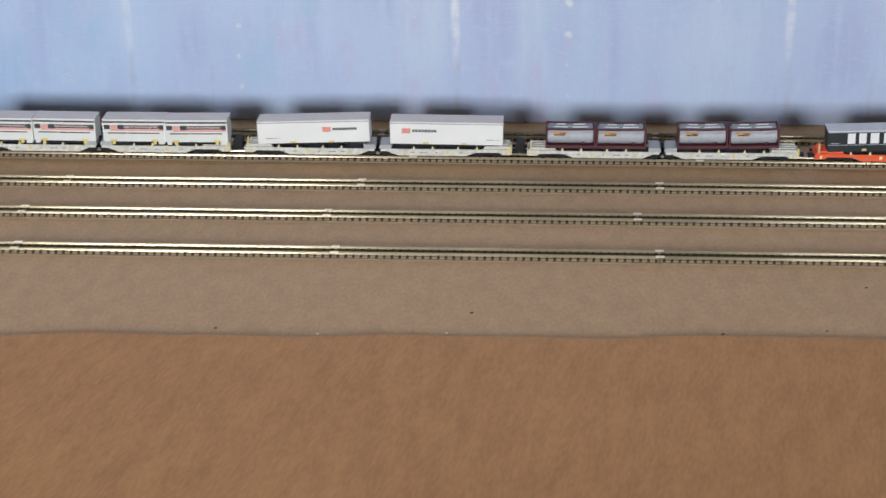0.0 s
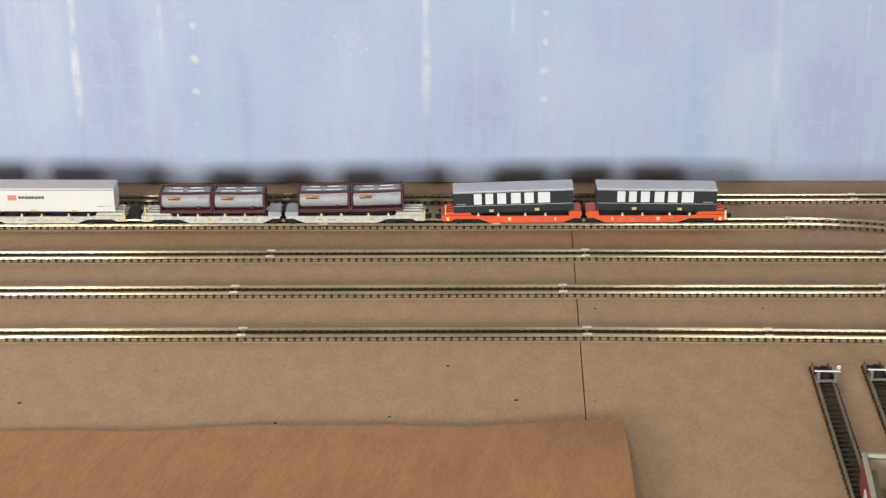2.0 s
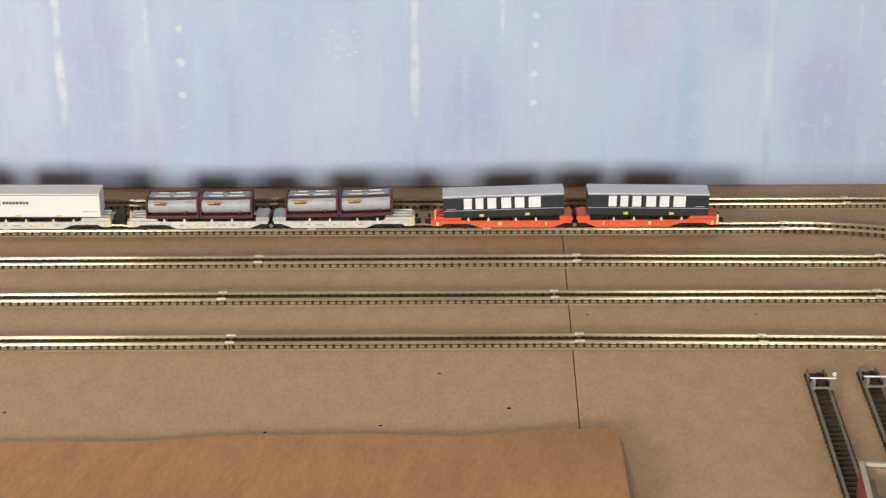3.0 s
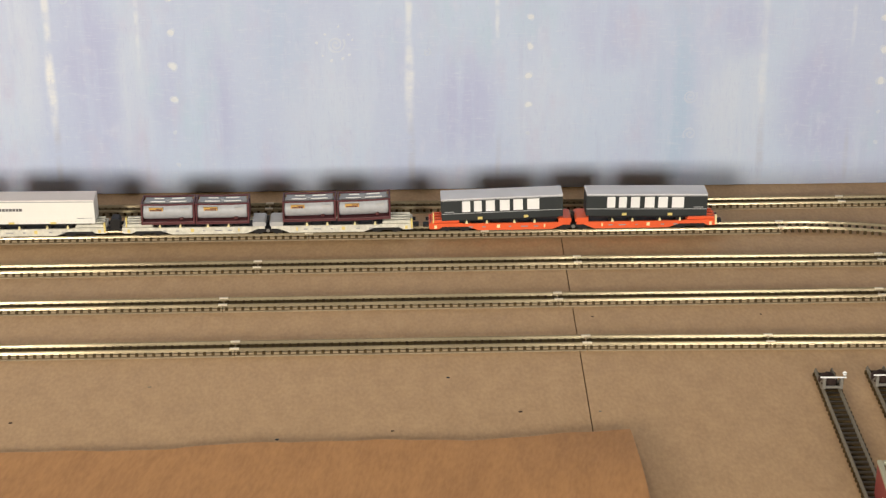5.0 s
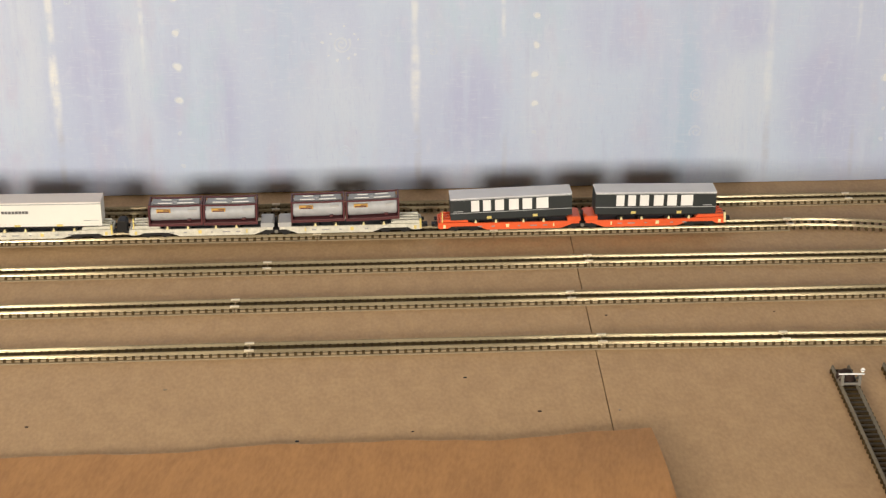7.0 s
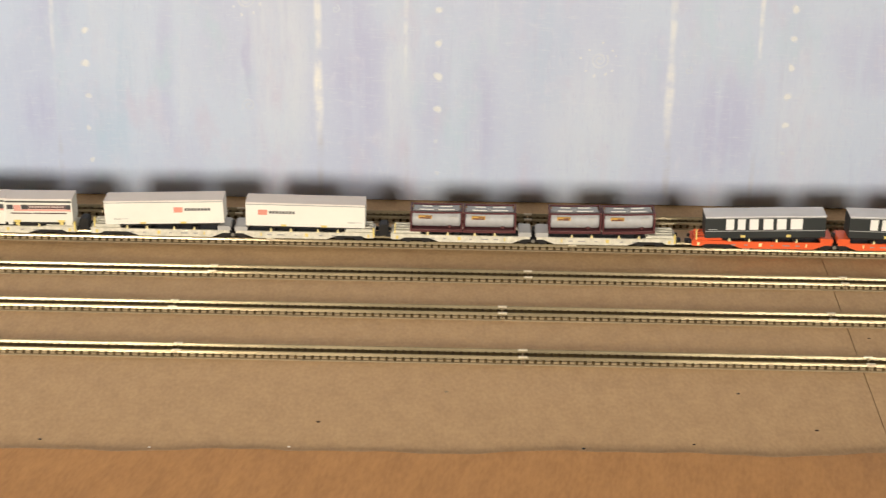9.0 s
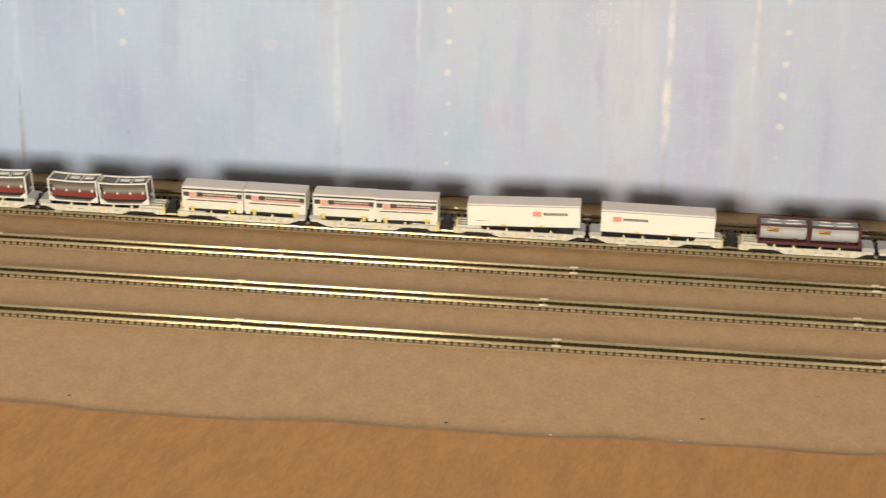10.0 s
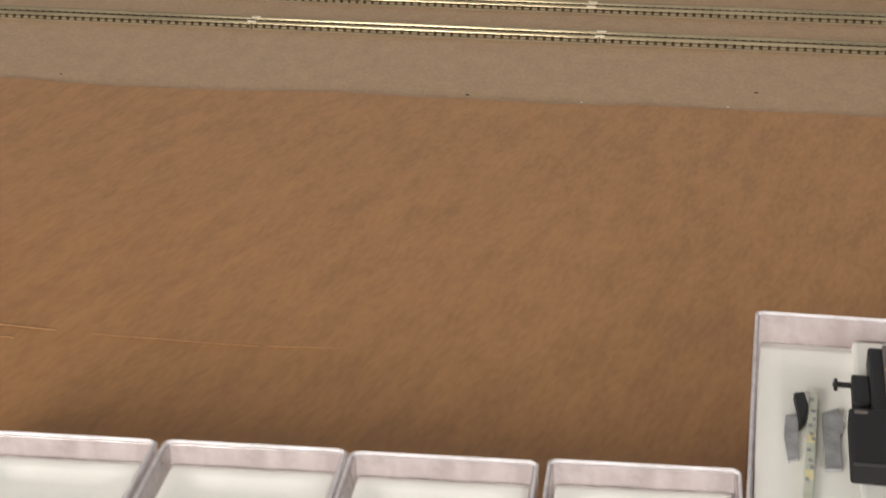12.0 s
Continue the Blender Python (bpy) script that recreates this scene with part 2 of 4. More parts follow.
M_MARK_WASH = material("washed_edge_paint", (0.482, 0.545, 0.675), 0.8, vary=0.05, scale=120, fine=900)
M_MARK_DARK = material("dark_paint", (0.365, 0.385, 0.500), 0.8, vary=0.08, scale=200, fine=900)
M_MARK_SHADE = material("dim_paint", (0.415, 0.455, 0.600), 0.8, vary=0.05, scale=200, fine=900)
M_MARK_GOLD = material("ochre_paint", (0.70, 0.58, 0.30), 0.8, vary=0.1, scale=260, fine=900)
M_RAIL = material("nickel_silver_rail", (0.284, 0.232, 0.152), 0.17, metal=0.21, gloss=0.03, spec=0.0, vary=0.25, scale=16, fine=500, random_shift=0.15)
M_DULL_RAIL = material("dull_siding_rail", (0.190, 0.166, 0.130), 0.65, metal=0.1, spec=0.2, vary=0.15, fine=900)
M_JOINER = material("bright_joiner", (0.64, 0.57, 0.44), 0.42, metal=0.6, vary=0.10, fine=900)
M_SLEEPER = material("brown_plastic_sleeper", (0.058, 0.037, 0.015), 0.75, vary=0.2, fine=1500, random_shift=0.25, spec=0.12)
M_SLEEPER_WEB = material("brown_plastic_web", (0.074, 0.051, 0.020), 0.75, vary=0.25, scale=90, fine=900, spec=0.12)
M_SIDING_BED = material("dark_track_bed", (0.085, 0.075, 0.066), 0.8, vary=0.2, scale=120, fine=900)
M_BED = material("dusty_track_bed", (0.27, 0.205, 0.128), 0.75, vary=0.16, scale=60, fine=700)
M_GREY = material("light_grey_paint", (0.62, 0.60, 0.52), 0.5, vary=0.24, scale=260, fine=1400)
M_PLATE = material("mid_grey_plate", (0.42, 0.42, 0.42), 0.5, vary=0.10, scale=90, fine=1400)
M_ORANGE = material("orange_red_paint", (0.80, 0.115, 0.035), 0.42, vary=0.10, scale=90, fine=1400)
M_BLACK = material("black_plastic", (0.012, 0.011, 0.011), 0.55, vary=0.2, fine=1400, spec=0.3)
M_YELLOW = material("yellow_paint", (0.72, 0.58, 0.20), 0.5, vary=0.08, fine=1400)
M_CREAM = material("cream_yellow_paint", (0.82, 0.72, 0.40), 0.5, vary=0.08, fine=1400)
M_SLATE = material("dark_slate_side", (0.026, 0.031, 0.032), 0.5, vary=0.12, scale=60, fine=1300, spec=0.35)
M_ROOF = material("pale_grey_roof", (0.66, 0.66, 0.69), 0.55, vary=0.06, scale=60, fine=1300)
M_SILVER_LINE = material("silver_line", (0.42, 0.43, 0.44), 0.45, vary=0.06)
M_WHITE = material("white_print", (0.84, 0.84, 0.83), 0.5, vary=0.03)
M_BOX_WHITE = material("white_body", (0.80, 0.79, 0.74), 0.5, vary=0.035, scale=50, fine=1300)
M_ROOF_WARM = material("warm_grey_roof", (0.73, 0.67, 0.64), 0.55, vary=0.05, scale=60, fine=1300)
M_RED_PRINT = material("red_print", (0.74, 0.29, 0.23), 0.5, vary=0.06)
M_PINK_PRINT = material("salmon_print", (0.72, 0.36, 0.31), 0.5, vary=0.06)
M_PALE_PRINT = material("pale_rose_print", (0.60, 0.50, 0.47), 0.5, vary=0.06)
M_DARK_PRINT = material("dark_print", (0.045, 0.045, 0.05), 0.5, vary=0.1)
M_STRIP = material("dark_maroon_strip", (0.085, 0.034, 0.034), 0.5, vary=0.15)
M_GREY_PRINT = material("grey_print", (0.30, 0.30, 0.31), 0.5, vary=0.1)
M_SWAP = material("pale_grey_body", (0.72, 0.73, 0.67), 0.5, vary=0.05, scale=60, fine=1300)
M_MAROON = material("maroon_frame", (0.095, 0.022, 0.026), 0.45, vary=0.12, fine=1400)
M_TANK = material("silver_tank", (0.40, 0.41, 0.43), 0.45, vary=0.14, scale=190, fine=1400)
M_TANK_TOP = material("grey_walkway", (0.30, 0.31, 0.33), 0.55, vary=0.12, fine=1400)
M_WALK_DARK = material("dark_brown_walkway", (0.15, 0.13, 0.12), 0.6, vary=0.2, fine=1400)
M_TEXT_DARK = material("text_bar_print", (0.11, 0.105, 0.11), 0.5, vary=0.1)
M_LABEL = material("orange_label", (0.62, 0.35, 0.09), 0.5, vary=0.06)
M_FRAME_WHITE = material("white_frame", (0.74, 0.74, 0.71), 0.5, vary=0.05, fine=1400)
M_TANK_GREY = material("dark_steel_tank", (0.16, 0.135, 0.12), 0.5, metal=0.2, vary=0.12, fine=1400)
M_TANK_RED = material("dark_red_band", (0.20, 0.026, 0.022), 0.5, vary=0.1, fine=1400)
M_STICK = material("raw_pine", (0.78, 0.52, 0.26), 0.7, vary=0.12, scale=60, fine=500, stretch=(0.3, 2, 2))
M_CLEAR = glass_like("clear_plastic", (0.44, 0.38, 0.38), 0.10, 0.66)
M_CLEAR_RIM = glass_like("clear_plastic_rim", (0.84, 0.81, 0.83), 0.15, 0.6)
M_INSERT = material("white_foam_insert", (0.94, 0.93, 0.89), 0.7, vary=0.02, scale=60, fine=700, bump=0.1)
M_SPRUE = material("pale_grey_green_plastic", (0.58, 0.60, 0.50), 0.5, vary=0.12, scale=200, fine=900)
M_GREY_PATCH = material("mottled_grey", (0.33, 0.33, 0.34), 0.35, vary=0.4, scale=140, fine=900)
M_GREENISH = material("pale_green_plastic", (0.42, 0.41, 0.30), 0.55, vary=0.08, fine=900)
M_WALL_RED = material("brick_red_plastic", (0.27, 0.045, 0.038), 0.6, vary=0.15, fine=1200)
M_BUFF = material("buff_plastic", (0.27, 0.20, 0.125), 0.6, vary=0.08)
M_BLUE = material("blue_plastic", (0.03, 0.16, 0.30), 0.5, vary=0.1)
M_STEEL = material("grey_metal", (0.21, 0.195, 0.17), 0.5, metal=0.3, vary=0.1)
M_EARTH = material("dark_red_brown_load", (0.040, 0.024, 0.020), 0.85, vary=0.4, fine=900, spec=0.2)
M_PLASTER = material("room_plaster", (0.38, 0.36, 0.33), 0.9, vary=0.05, scale=3, fine=60)
M_FLOOR = material("room_floor", (0.20, 0.14, 0.09), 0.6, vary=0.15, scale=4, fine=60)
M_WINDOW_FRAME = material("white_window_paint", (0.75, 0.75, 0.73), 0.5, vary=0.04)
M_LEG = material("table_wood", (0.35, 0.24, 0.14), 0.6, vary=0.1, scale=20)


# ---- building blocks ----
def thing(name, label, category, group="", kind="", at=None):
    ob = new(name)
    ob.empty_display_size = 0.01
    if at is not None:
        ob.matrix_basis = at
    return tagged(ob, label, category, group, kind)


def mesh_of(name, bm, mat, smooth=False):
    me = bpy.data.meshes.new(name)
    bmesh.ops.recalc_face_normals(bm, faces=bm.faces)
    bm.to_mesh(me)
    bm.free()
    me.materials.append(mat)
    if smooth:
        me.polygons.foreach_set("use_smooth", [True] * len(me.polygons))
    return me


def part(name, bm, mat, parent=None, label="", at=None, smooth=False):
    ob = new(name, mesh_of(name, bm, mat, smooth))
    ob.parent = parent
    if at is not None:
        ob.matrix_basis = at
    if label:
        ob["label"] = label
    return ob


def again(name, mesh, parent, at):
    ob = new(name, mesh)
    ob.parent = parent
    ob.matrix_basis = at
    return ob


def block(x0, x1, y0, y1, z0, z1, bevel=0.0, bm=None):
    """A box, its edges eased."""
    own = bmesh.new()
    v = bmesh.ops.create_cube(own, size=1)["verts"]
    bmesh.ops.scale(own, vec=(abs(x1 - x0), abs(y1 - y0), abs(z1 - z0)), verts=v)
    bmesh.ops.translate(own, vec=((x0 + x1) / 2, (y0 + y1) / 2, (z0 + z1) / 2), verts=v)
    if bevel:
        bmesh.ops.bevel(own, geom=own.edges[:], offset=bevel, segments=2, profile=0.5, affect="EDGES")
    if bm is None:
        return own
    me = bpy.data.meshes.new("tmp")
    own.to_mesh(me)
    own.free()
    bm.from_mesh(me)
    bpy.data.meshes.remove(me)
    return bm


def prism(points, y0, y1, bevel=0.0, axis="y"):
    """A side outline in x and z (axis y), or a plan in x and y (axis z), with thickness."""
    bm = bmesh.new()
    if axis == "y":
        v = [bm.verts.new((a, y0, b)) for a, b in points]
    elif axis == "z":
        v = [bm.verts.new((a, b, y0)) for a, b in points]
    else:
        v = [bm.verts.new((y0, a, b)) for a, b in points]
    f = bm.faces.new(v)
    r = bmesh.ops.extrude_face_region(bm, geom=[f])
    d = y1 - y0
    bmesh.ops.translate(bm, vec={"y": (0, d, 0), "z": (0, 0, d), "x": (d, 0, 0)}[axis],
                        verts=[g for g in r["geom"] if isinstance(g, bmesh.types.BMVert)])
    if bevel:
        bmesh.ops.bevel(bm, geom=bm.edges[:], offset=bevel, segments=2, profile=0.5, affect="EDGES")
    return bm


def tube(x0, x1, r, seg=20, axis="x", bevel=0.0, squash=1.0):
    """A round bar from x0 to x1 along an axis."""
    bm = bmesh.new()
    bmesh.ops.create_cone(bm, cap_ends=True, segments=seg, radius1=r, radius2=r, depth=x1 - x0)
    if bevel:
        ring = [e for e in bm.edges if abs(e.verts[0].co.z - e.verts[1].co.z) < 1e-7]
        bmesh.ops.bevel(bm, geom=ring, offset=bevel, segments=3, profile=0.5, affect="EDGES")
    bmesh.ops.translate(bm, vec=(0, 0, (x0 + x1) / 2), verts=bm.verts)
    if axis == "x":
        bmesh.ops.rotate(bm, matrix=Matrix.Rotation(math.pi / 2, 3, "Y"), verts=bm.verts)
    elif axis == "y":
        bmesh.ops.rotate(bm, matrix=Matrix.Rotation(-math.pi / 2, 3, "X"), verts=bm.verts)
    bmesh.ops.scale(bm, vec=(1, 1, squash), verts=bm.verts)
    return bm


# ---- the room, closed round the layout ----
def room():
    a, b, c, d = -2.6, 2.6, WALL_Y - 0.2, 1.9
    tagged(part("floor", block(a, b, c, d, -0.95, -0.90), M_FLOOR), "plain brown wooden room floor", "floor", kind="structure")
    tagged(part("ceiling", block(a, b, c, d, CEILING, CEILING + 0.05), M_PLASTER), "plain pale plaster room ceiling", "ceiling", kind="structure")
    for name, q in (("wall_north", (a, b, d - 0.2, d)), ("wall_west", (a - 0.2, a, c, d)), ("wall_east", (b, b + 0.2, c, d))):
        tagged(part(name, block(*q, -0.95, CEILING + 0.05), M_PLASTER), "plain pale plaster room wall", "wall", kind="structure")
    # the wall with the two window openings
    wall = thing("wall_south", "plain pale plaster wall with two window openings", "wall", kind="structure")
    z0, z1 = WINDOWS[0][2], WINDOWS[0][3]
    part("wall_base", block(a, b, c, WALL_Y, -0.95, z0), M_PLASTER, wall)
    part("wall_head", block(a, b, c, WALL_Y, z1, CEILING), M_PLASTER, wall)
    edges = [a]
    for x, width, *_ in WINDOWS:
        edges += [x - width / 2, x + width / 2]
    edges.append(b)
    for e, f in zip(edges[::2], edges[1::2]):
        part("wall_pier", block(e, f, c, WALL_Y, z0, z1), M_PLASTER, wall)
    for k, (x, width, *_) in enumerate(WINDOWS):
        win = thing("window_%d" % (k + 1), "white painted wooden window behind the viewer", "window", kind="structure")
        for side in (-1, 1):
            e = x + side * width / 2
            part("window_frame", block(min(e, e - side * 0.04), max(e, e - side * 0.04), WALL_Y - 0.15, WALL_Y - 0.09, z0, z1), M_WINDOW_FRAME, win)
        part("window_sill", block(x - width / 2 - 0.04, x + width / 2 + 0.04, c, WALL_Y + 0.04, z0 - 0.03, z0 + 0.001), M_WINDOW_FRAME, win)
    # housings for the added overhead panels; their form is assumed
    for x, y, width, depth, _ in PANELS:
        lamp = thing("ceiling_lamp", "assumed flat white ceiling panel lamp, unseen, above the layout", "ceiling lamp", "ceiling lamps", at=pose(x, y, CEILING))
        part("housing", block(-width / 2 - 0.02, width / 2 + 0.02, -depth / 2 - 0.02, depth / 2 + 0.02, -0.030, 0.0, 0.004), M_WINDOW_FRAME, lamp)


room()

# ---- baseboard: two hardboard sheets that meet in a dark open joint ----
X_MIN, X_MAX, Y_MIN, Y_MAX = -1.5, 1.1, -0.92, 0.13


def joint_x(y):
    return 0.2050 + y * 0.0274


def baseboard():
    gap = 0.00030
    left = [(X_MIN, Y_MIN), (joint_x(Y_MIN) - gap, Y_MIN), (joint_x(Y_MAX) - gap, Y_MAX), (X_MIN, Y_MAX)]
    right = [(joint_x(Y_MIN) + gap, Y_MIN), (X_MAX, Y_MIN), (X_MAX, Y_MAX), (joint_x(Y_MAX) + gap, Y_MAX)]
    for pts in (left, right):
        ob = part("baseboard", prism(pts, -0.004, 0.0, axis="z"), M_BOARD)
        tagged(ob, "smooth brown hardboard sheet under the tracks", "baseboard", kind="structure")
    ob = part("board_core", block(X_MIN, X_MAX, Y_MIN, Y_MAX, -0.022, -0.0042), M_BOARD_CORE)
    tagged(ob, "dark chipboard under the hardboard sheets", "baseboard", kind="structure")
    table = thing("table", "plain wooden trestle table under the baseboard", "table")
    part("tabletop", block(X_MIN + 0.05, X_MAX - 0.05, Y_MIN + 0.05, Y_MAX - 0.03, -0.05, -0.0222, 0.002), M_LEG, table)
    for x in (X_MIN + 0.15, X_MAX - 0.15):
        for y in (Y_MIN + 0.12, Y_MAX - 0.10):
            part("leg", block(x - 0.03, x + 0.03, y - 0.03, y + 0.03, -0.90, -0.0502, 0.002), M_LEG, table)


baseboard()

# ---- painted backdrop, leaning slightly back ----
LEAN = 0.055
BACK_Y = 0.0755


def on_backdrop(x, z, off=0.0):
    wave = 0.00020 * math.sin(x * 24.3 + 0.6) + 0.00012 * math.sin(x * 41.0 + z * 9)
    return (x, BACK_Y + LEAN * z + wave - off, z)


def backdrop():
    root = thing("backdrop", "pale blue and lavender painted panel with white dots, streaks and spirals", "backdrop", kind="structure")
    bm = bmesh.new()
    nx, nz, top = 260, 20, 0.40
    grid = [[None] * (nz + 1) for _ in range(nx + 1)]
    for i in range(nx + 1):
        for j in range(nz + 1):
            x, z = X_MIN + (X_MAX - X_MIN) * i / nx, 0.0008 + top * j / nz
            grid[i][j] = bm.verts.new(on_backdrop(x, z))
    for i in range(nx):
        for j in range(nz):
            bm.faces.new((grid[i][j], grid[i + 1][j], grid[i + 1][j + 1], grid[i][j + 1]))
    r = bmesh.ops.extrude_face_region(bm, geom=bm.faces[:])
    bmesh.ops.translate(bm, vec=(0, 0.004, 0), verts=[g for g in r["geom"] if isinstance(g, bmesh.types.BMVert)])
    part("painted_panel", bm, M_BACKDROP, root, smooth=True)
    rng = random.Random(5)
    OFF = 0.00018

    def blob(name, x, z, r, mat, label="", OFF=OFF, under=None):
        bm = bmesh.new()
        n = 12
        ring = []
        ph = rng.random() * 6
        for k in range(n):
            a = 2 * math.pi * k / n
            rr = r * (1 + 0.16 * math.sin(2 * a + ph) + 0.10 * math.sin(3 * a + 2 * ph))
            ring.append(bm.verts.new(on_backdrop(x + rr * math.cos(a), z + rr * math.sin(a), OFF)))
        f = bm.faces.new(ring)
        r2 = bmesh.ops.extrude_face_region(bm, geom=[f])
        bmesh.ops.translate(bm, vec=(0, 0.0003, 0), verts=[g for g in r2["geom"] if isinstance(g, bmesh.types.BMVert)])
        return part(name, bm, mat, under or root, label)

    def ribbon(name, points, widths, mat, label="", OFF=OFF, under=None):
        bm = bmesh.new()
        rows = []
        for k, (x, z) in enumerate(points):
            a, b = points[max(0, k - 1)], points[min(len(points) - 1, k + 1)]
            d = Vector((b[0] - a[0], b[1] - a[1])).normalized()
            w = widths[k] / 2
            rows.append([bm.verts.new(on_backdrop(x - d.y * w, z + d.x * w, OFF)), bm.verts.new(on_backdrop(x + d.y * w, z - d.x * w, OFF))])
        for (a, b), (c, d) in zip(rows, rows[1:]):
            bm.faces.new((a, b, d, c))
        r2 = bmesh.ops.extrude_face_region(bm, geom=bm.faces[:])
        bmesh.ops.translate(bm, vec=(0, 0.0003, 0), verts=[g for g in r2["geom"] if isinstance(g, bmesh.types.BMVert)])
        return part(name, bm, mat, under or root, label)

    def swirl(x, z, r, mat, turns=2.1, sparks=0):
        n = 40
        pts = [(x + r * (0.12 + 0.88 * k / n) * math.cos(turns * 6.283 * k / n), z + r * (0.12 + 0.88 * k / n) * math.sin(turns * 6.283 * k / n)) for k in range(n + 1)]
        ribbon("painted_spiral", pts, [0.0008 + 0.0010 * math.sin(k * 0.35) ** 2 for k in range(n + 1)], mat)
        for k in range(sparks):
            a = 6.283 * (k + 0.3) / sparks + rng.uniform(-0.25, 0.25)
            rr = r * rng.uniform(1.55, 2.1)
            blob("painted_spark", x + rr * math.cos(a), z + rr * math.sin(a), rng.uniform(0.0006, 0.0012), M_MARK_CREAM)

    # the pattern comes round every 0.2527 m, each time painted a little differently
    P = 0.2527
    for k in range(-4, 4):
        x0 = 0.1888 + P * k
        fade = M_MARK_WHITE if k >= -2 else (M_MARK_CREAM if k == -3 else M_MARK_DARK)
        low = M_MARK_CREAM if k >= -2 else M_MARK_DARK
        z_top = {0: 0.1490, -1: 0.1438, -2: 0.1485, -3: 0.1595, -4: 0.1440}.get(k, 0.147)
        step = {0: 0.0213, -1: 0.0243, -2: 0.0242, -3: 0.0241, -4: 0.0228}.get(k, 0.023)
        for j in range(-4, 6):
            z = z_top - step * j
            if z < 0.012 or (k == -3 and 2 < j < 5):
                continue
            mat, r = (fade, 0.0025) if j < {0: 5, -2: 3}.get(k, 4) else (M_MARK_FAINT if k >= -1 else low, 0.0018)
            if k == -3:
                mat = M_MARK_CREAM if j <= 2 else M_MARK_DARK
            if k == -4:
                mat, r = M_MARK_SHADE, 0.0020
            xd, rd = x0 + rng.uniform(-0.0008, 0.0008), r * rng.uniform(0.85, 1.15)
            ob = blob("painted_dot", xd, z, rd * 0.88, mat)
            if mat in (M_MARK_WHITE, M_MARK_CREAM):
                blob("washed_edge", xd, z, rd * 1.25, M_MARK_FAINT, OFF=OFF * 0.55, under=ob)
        # spirals
        xw = 0.0517 + P * k
        zw = {0: 0.1094, -1: 0.1491, -2: 0.1157, -3: 0.112, 1: 0.068}.get(k, 0.13)
        swirl(xw, zw, 0.0065 if k in (0, -1) else 0.0052, M_MARK_FAINT if k in (0, -1) else M_MARK_WASH, 2.1, 9 if k in (0, -1) else 0)
        swirl(xw + 0.001, {0: 0.0300, -1: 0.071, -2: 0.032}.get(k, 0.04), 0.0050, M_MARK_WASH, 1.6)
        swirl(0.1158 + P * k, 0.103 if k == 0 else 0.143, 0.0030, M_MARK_WASH, 1.2)
    # ochre stroke high on the panel
    ribbon("painted_stroke", [(-0.1932 + 0.0044 * k, 0.1775 - 0.0011 * math.sin(k * 0.62)) for k in range(6)],
           [0.0012, 0.0022, 0.0026, 0.0024, 0.0018, 0.0008], M_MARK_GOLD, "ochre brush stroke")


backdrop()


# ---- track ----
SECTION = 0.2107
SLEEPERS = 42
RAIL_TOP, SLEEPER_TOP = 0.0044, 0.0024
GAUGE = 0.0094


def rail_outline():
    """Rail section, in y and z, with a rounded head."""
    t, s = RAIL_TOP, SLEEPER_TOP
    half = [(0.00104, s), (0.00100, t - 0.00194), (0.00086, t - 0.00142), (0.00066, t - 0.00080),
            (0.00041, t - 0.00015), (0.00030, t - 0.00003), (0.0001, t)]
    return half + [(-y, z) for y, z in reversed(half)]


def rail_mesh(name, length):
    bm = prism(rail_outline(), 0.0, length, axis="x")
    me = mesh_of(name, bm, M_RAIL, smooth=True)
    me.set_sharp_from_angle(angle=radians(40))
    return me


def sweep_rail(points, off):
    """A rail bent along a line of plan points, off to one side by off."""
    bm = bmesh.new()
    rows = []
    for k, (x, y) in enumerate(points):
        a, b = points[max(0, k - 1)], points[min(len(points) - 1, k + 1)]
        d = Vector((b[0] - a[0], b[1] - a[1])).normalized()
        rows.append([bm.verts.new((x - d.y * (off + u), y + d.x * (off + u), z)) for u, z in rail_outline()])
    n = len(rows[0])
    for r, s in zip(rows, rows[1:]):
        for k in range(n):
            bm.faces.new((r[k], r[(k + 1) % n], s[(k + 1) % n], s[k]))
    bm.faces.new(rows[0])
    bm.faces.new(rows[-1][::-1])
    return bm


def sleeper_bm():
    """Sleeper with the chairs that grip the rails moulded on."""
    bm = block(-0.00092, 0.00092, -0.0066, 0.0066, 0.0003, SLEEPER_TOP, 0.0002)
    for y in (-0.0047, 0.0047):
        block(-0.00082, 0.00082, y - 0.0014, y + 0.0014, SLEEPER_TOP - 0.0002, SLEEPER_TOP + 0.0003, 0.0002, bm)
    return bm


SLEEPER_MESH = mesh_of("sleeper", sleeper_bm(), M_SLEEPER)


def joiner_bm():
    bm = block(-0.0028, 0.0028, -0.00104, -0.00074, RAIL_TOP - 0.0009, RAIL_TOP - 0.0001, 0.0001)
    block(-0.0028, 0.0028, 0.00074, 0.00104, RAIL_TOP - 0.0009, RAIL_TOP - 0.0001, 0.0001, bm)
    block(-0.0028, 0.0028, -0.0007, 0.0007, RAIL_TOP - 0.0002, RAIL_TOP + 0.00008, 0.0001, bm)
    return bm


JOINER_MESH = mesh_of("rail_joiner", joiner_bm(), M_JOINER)


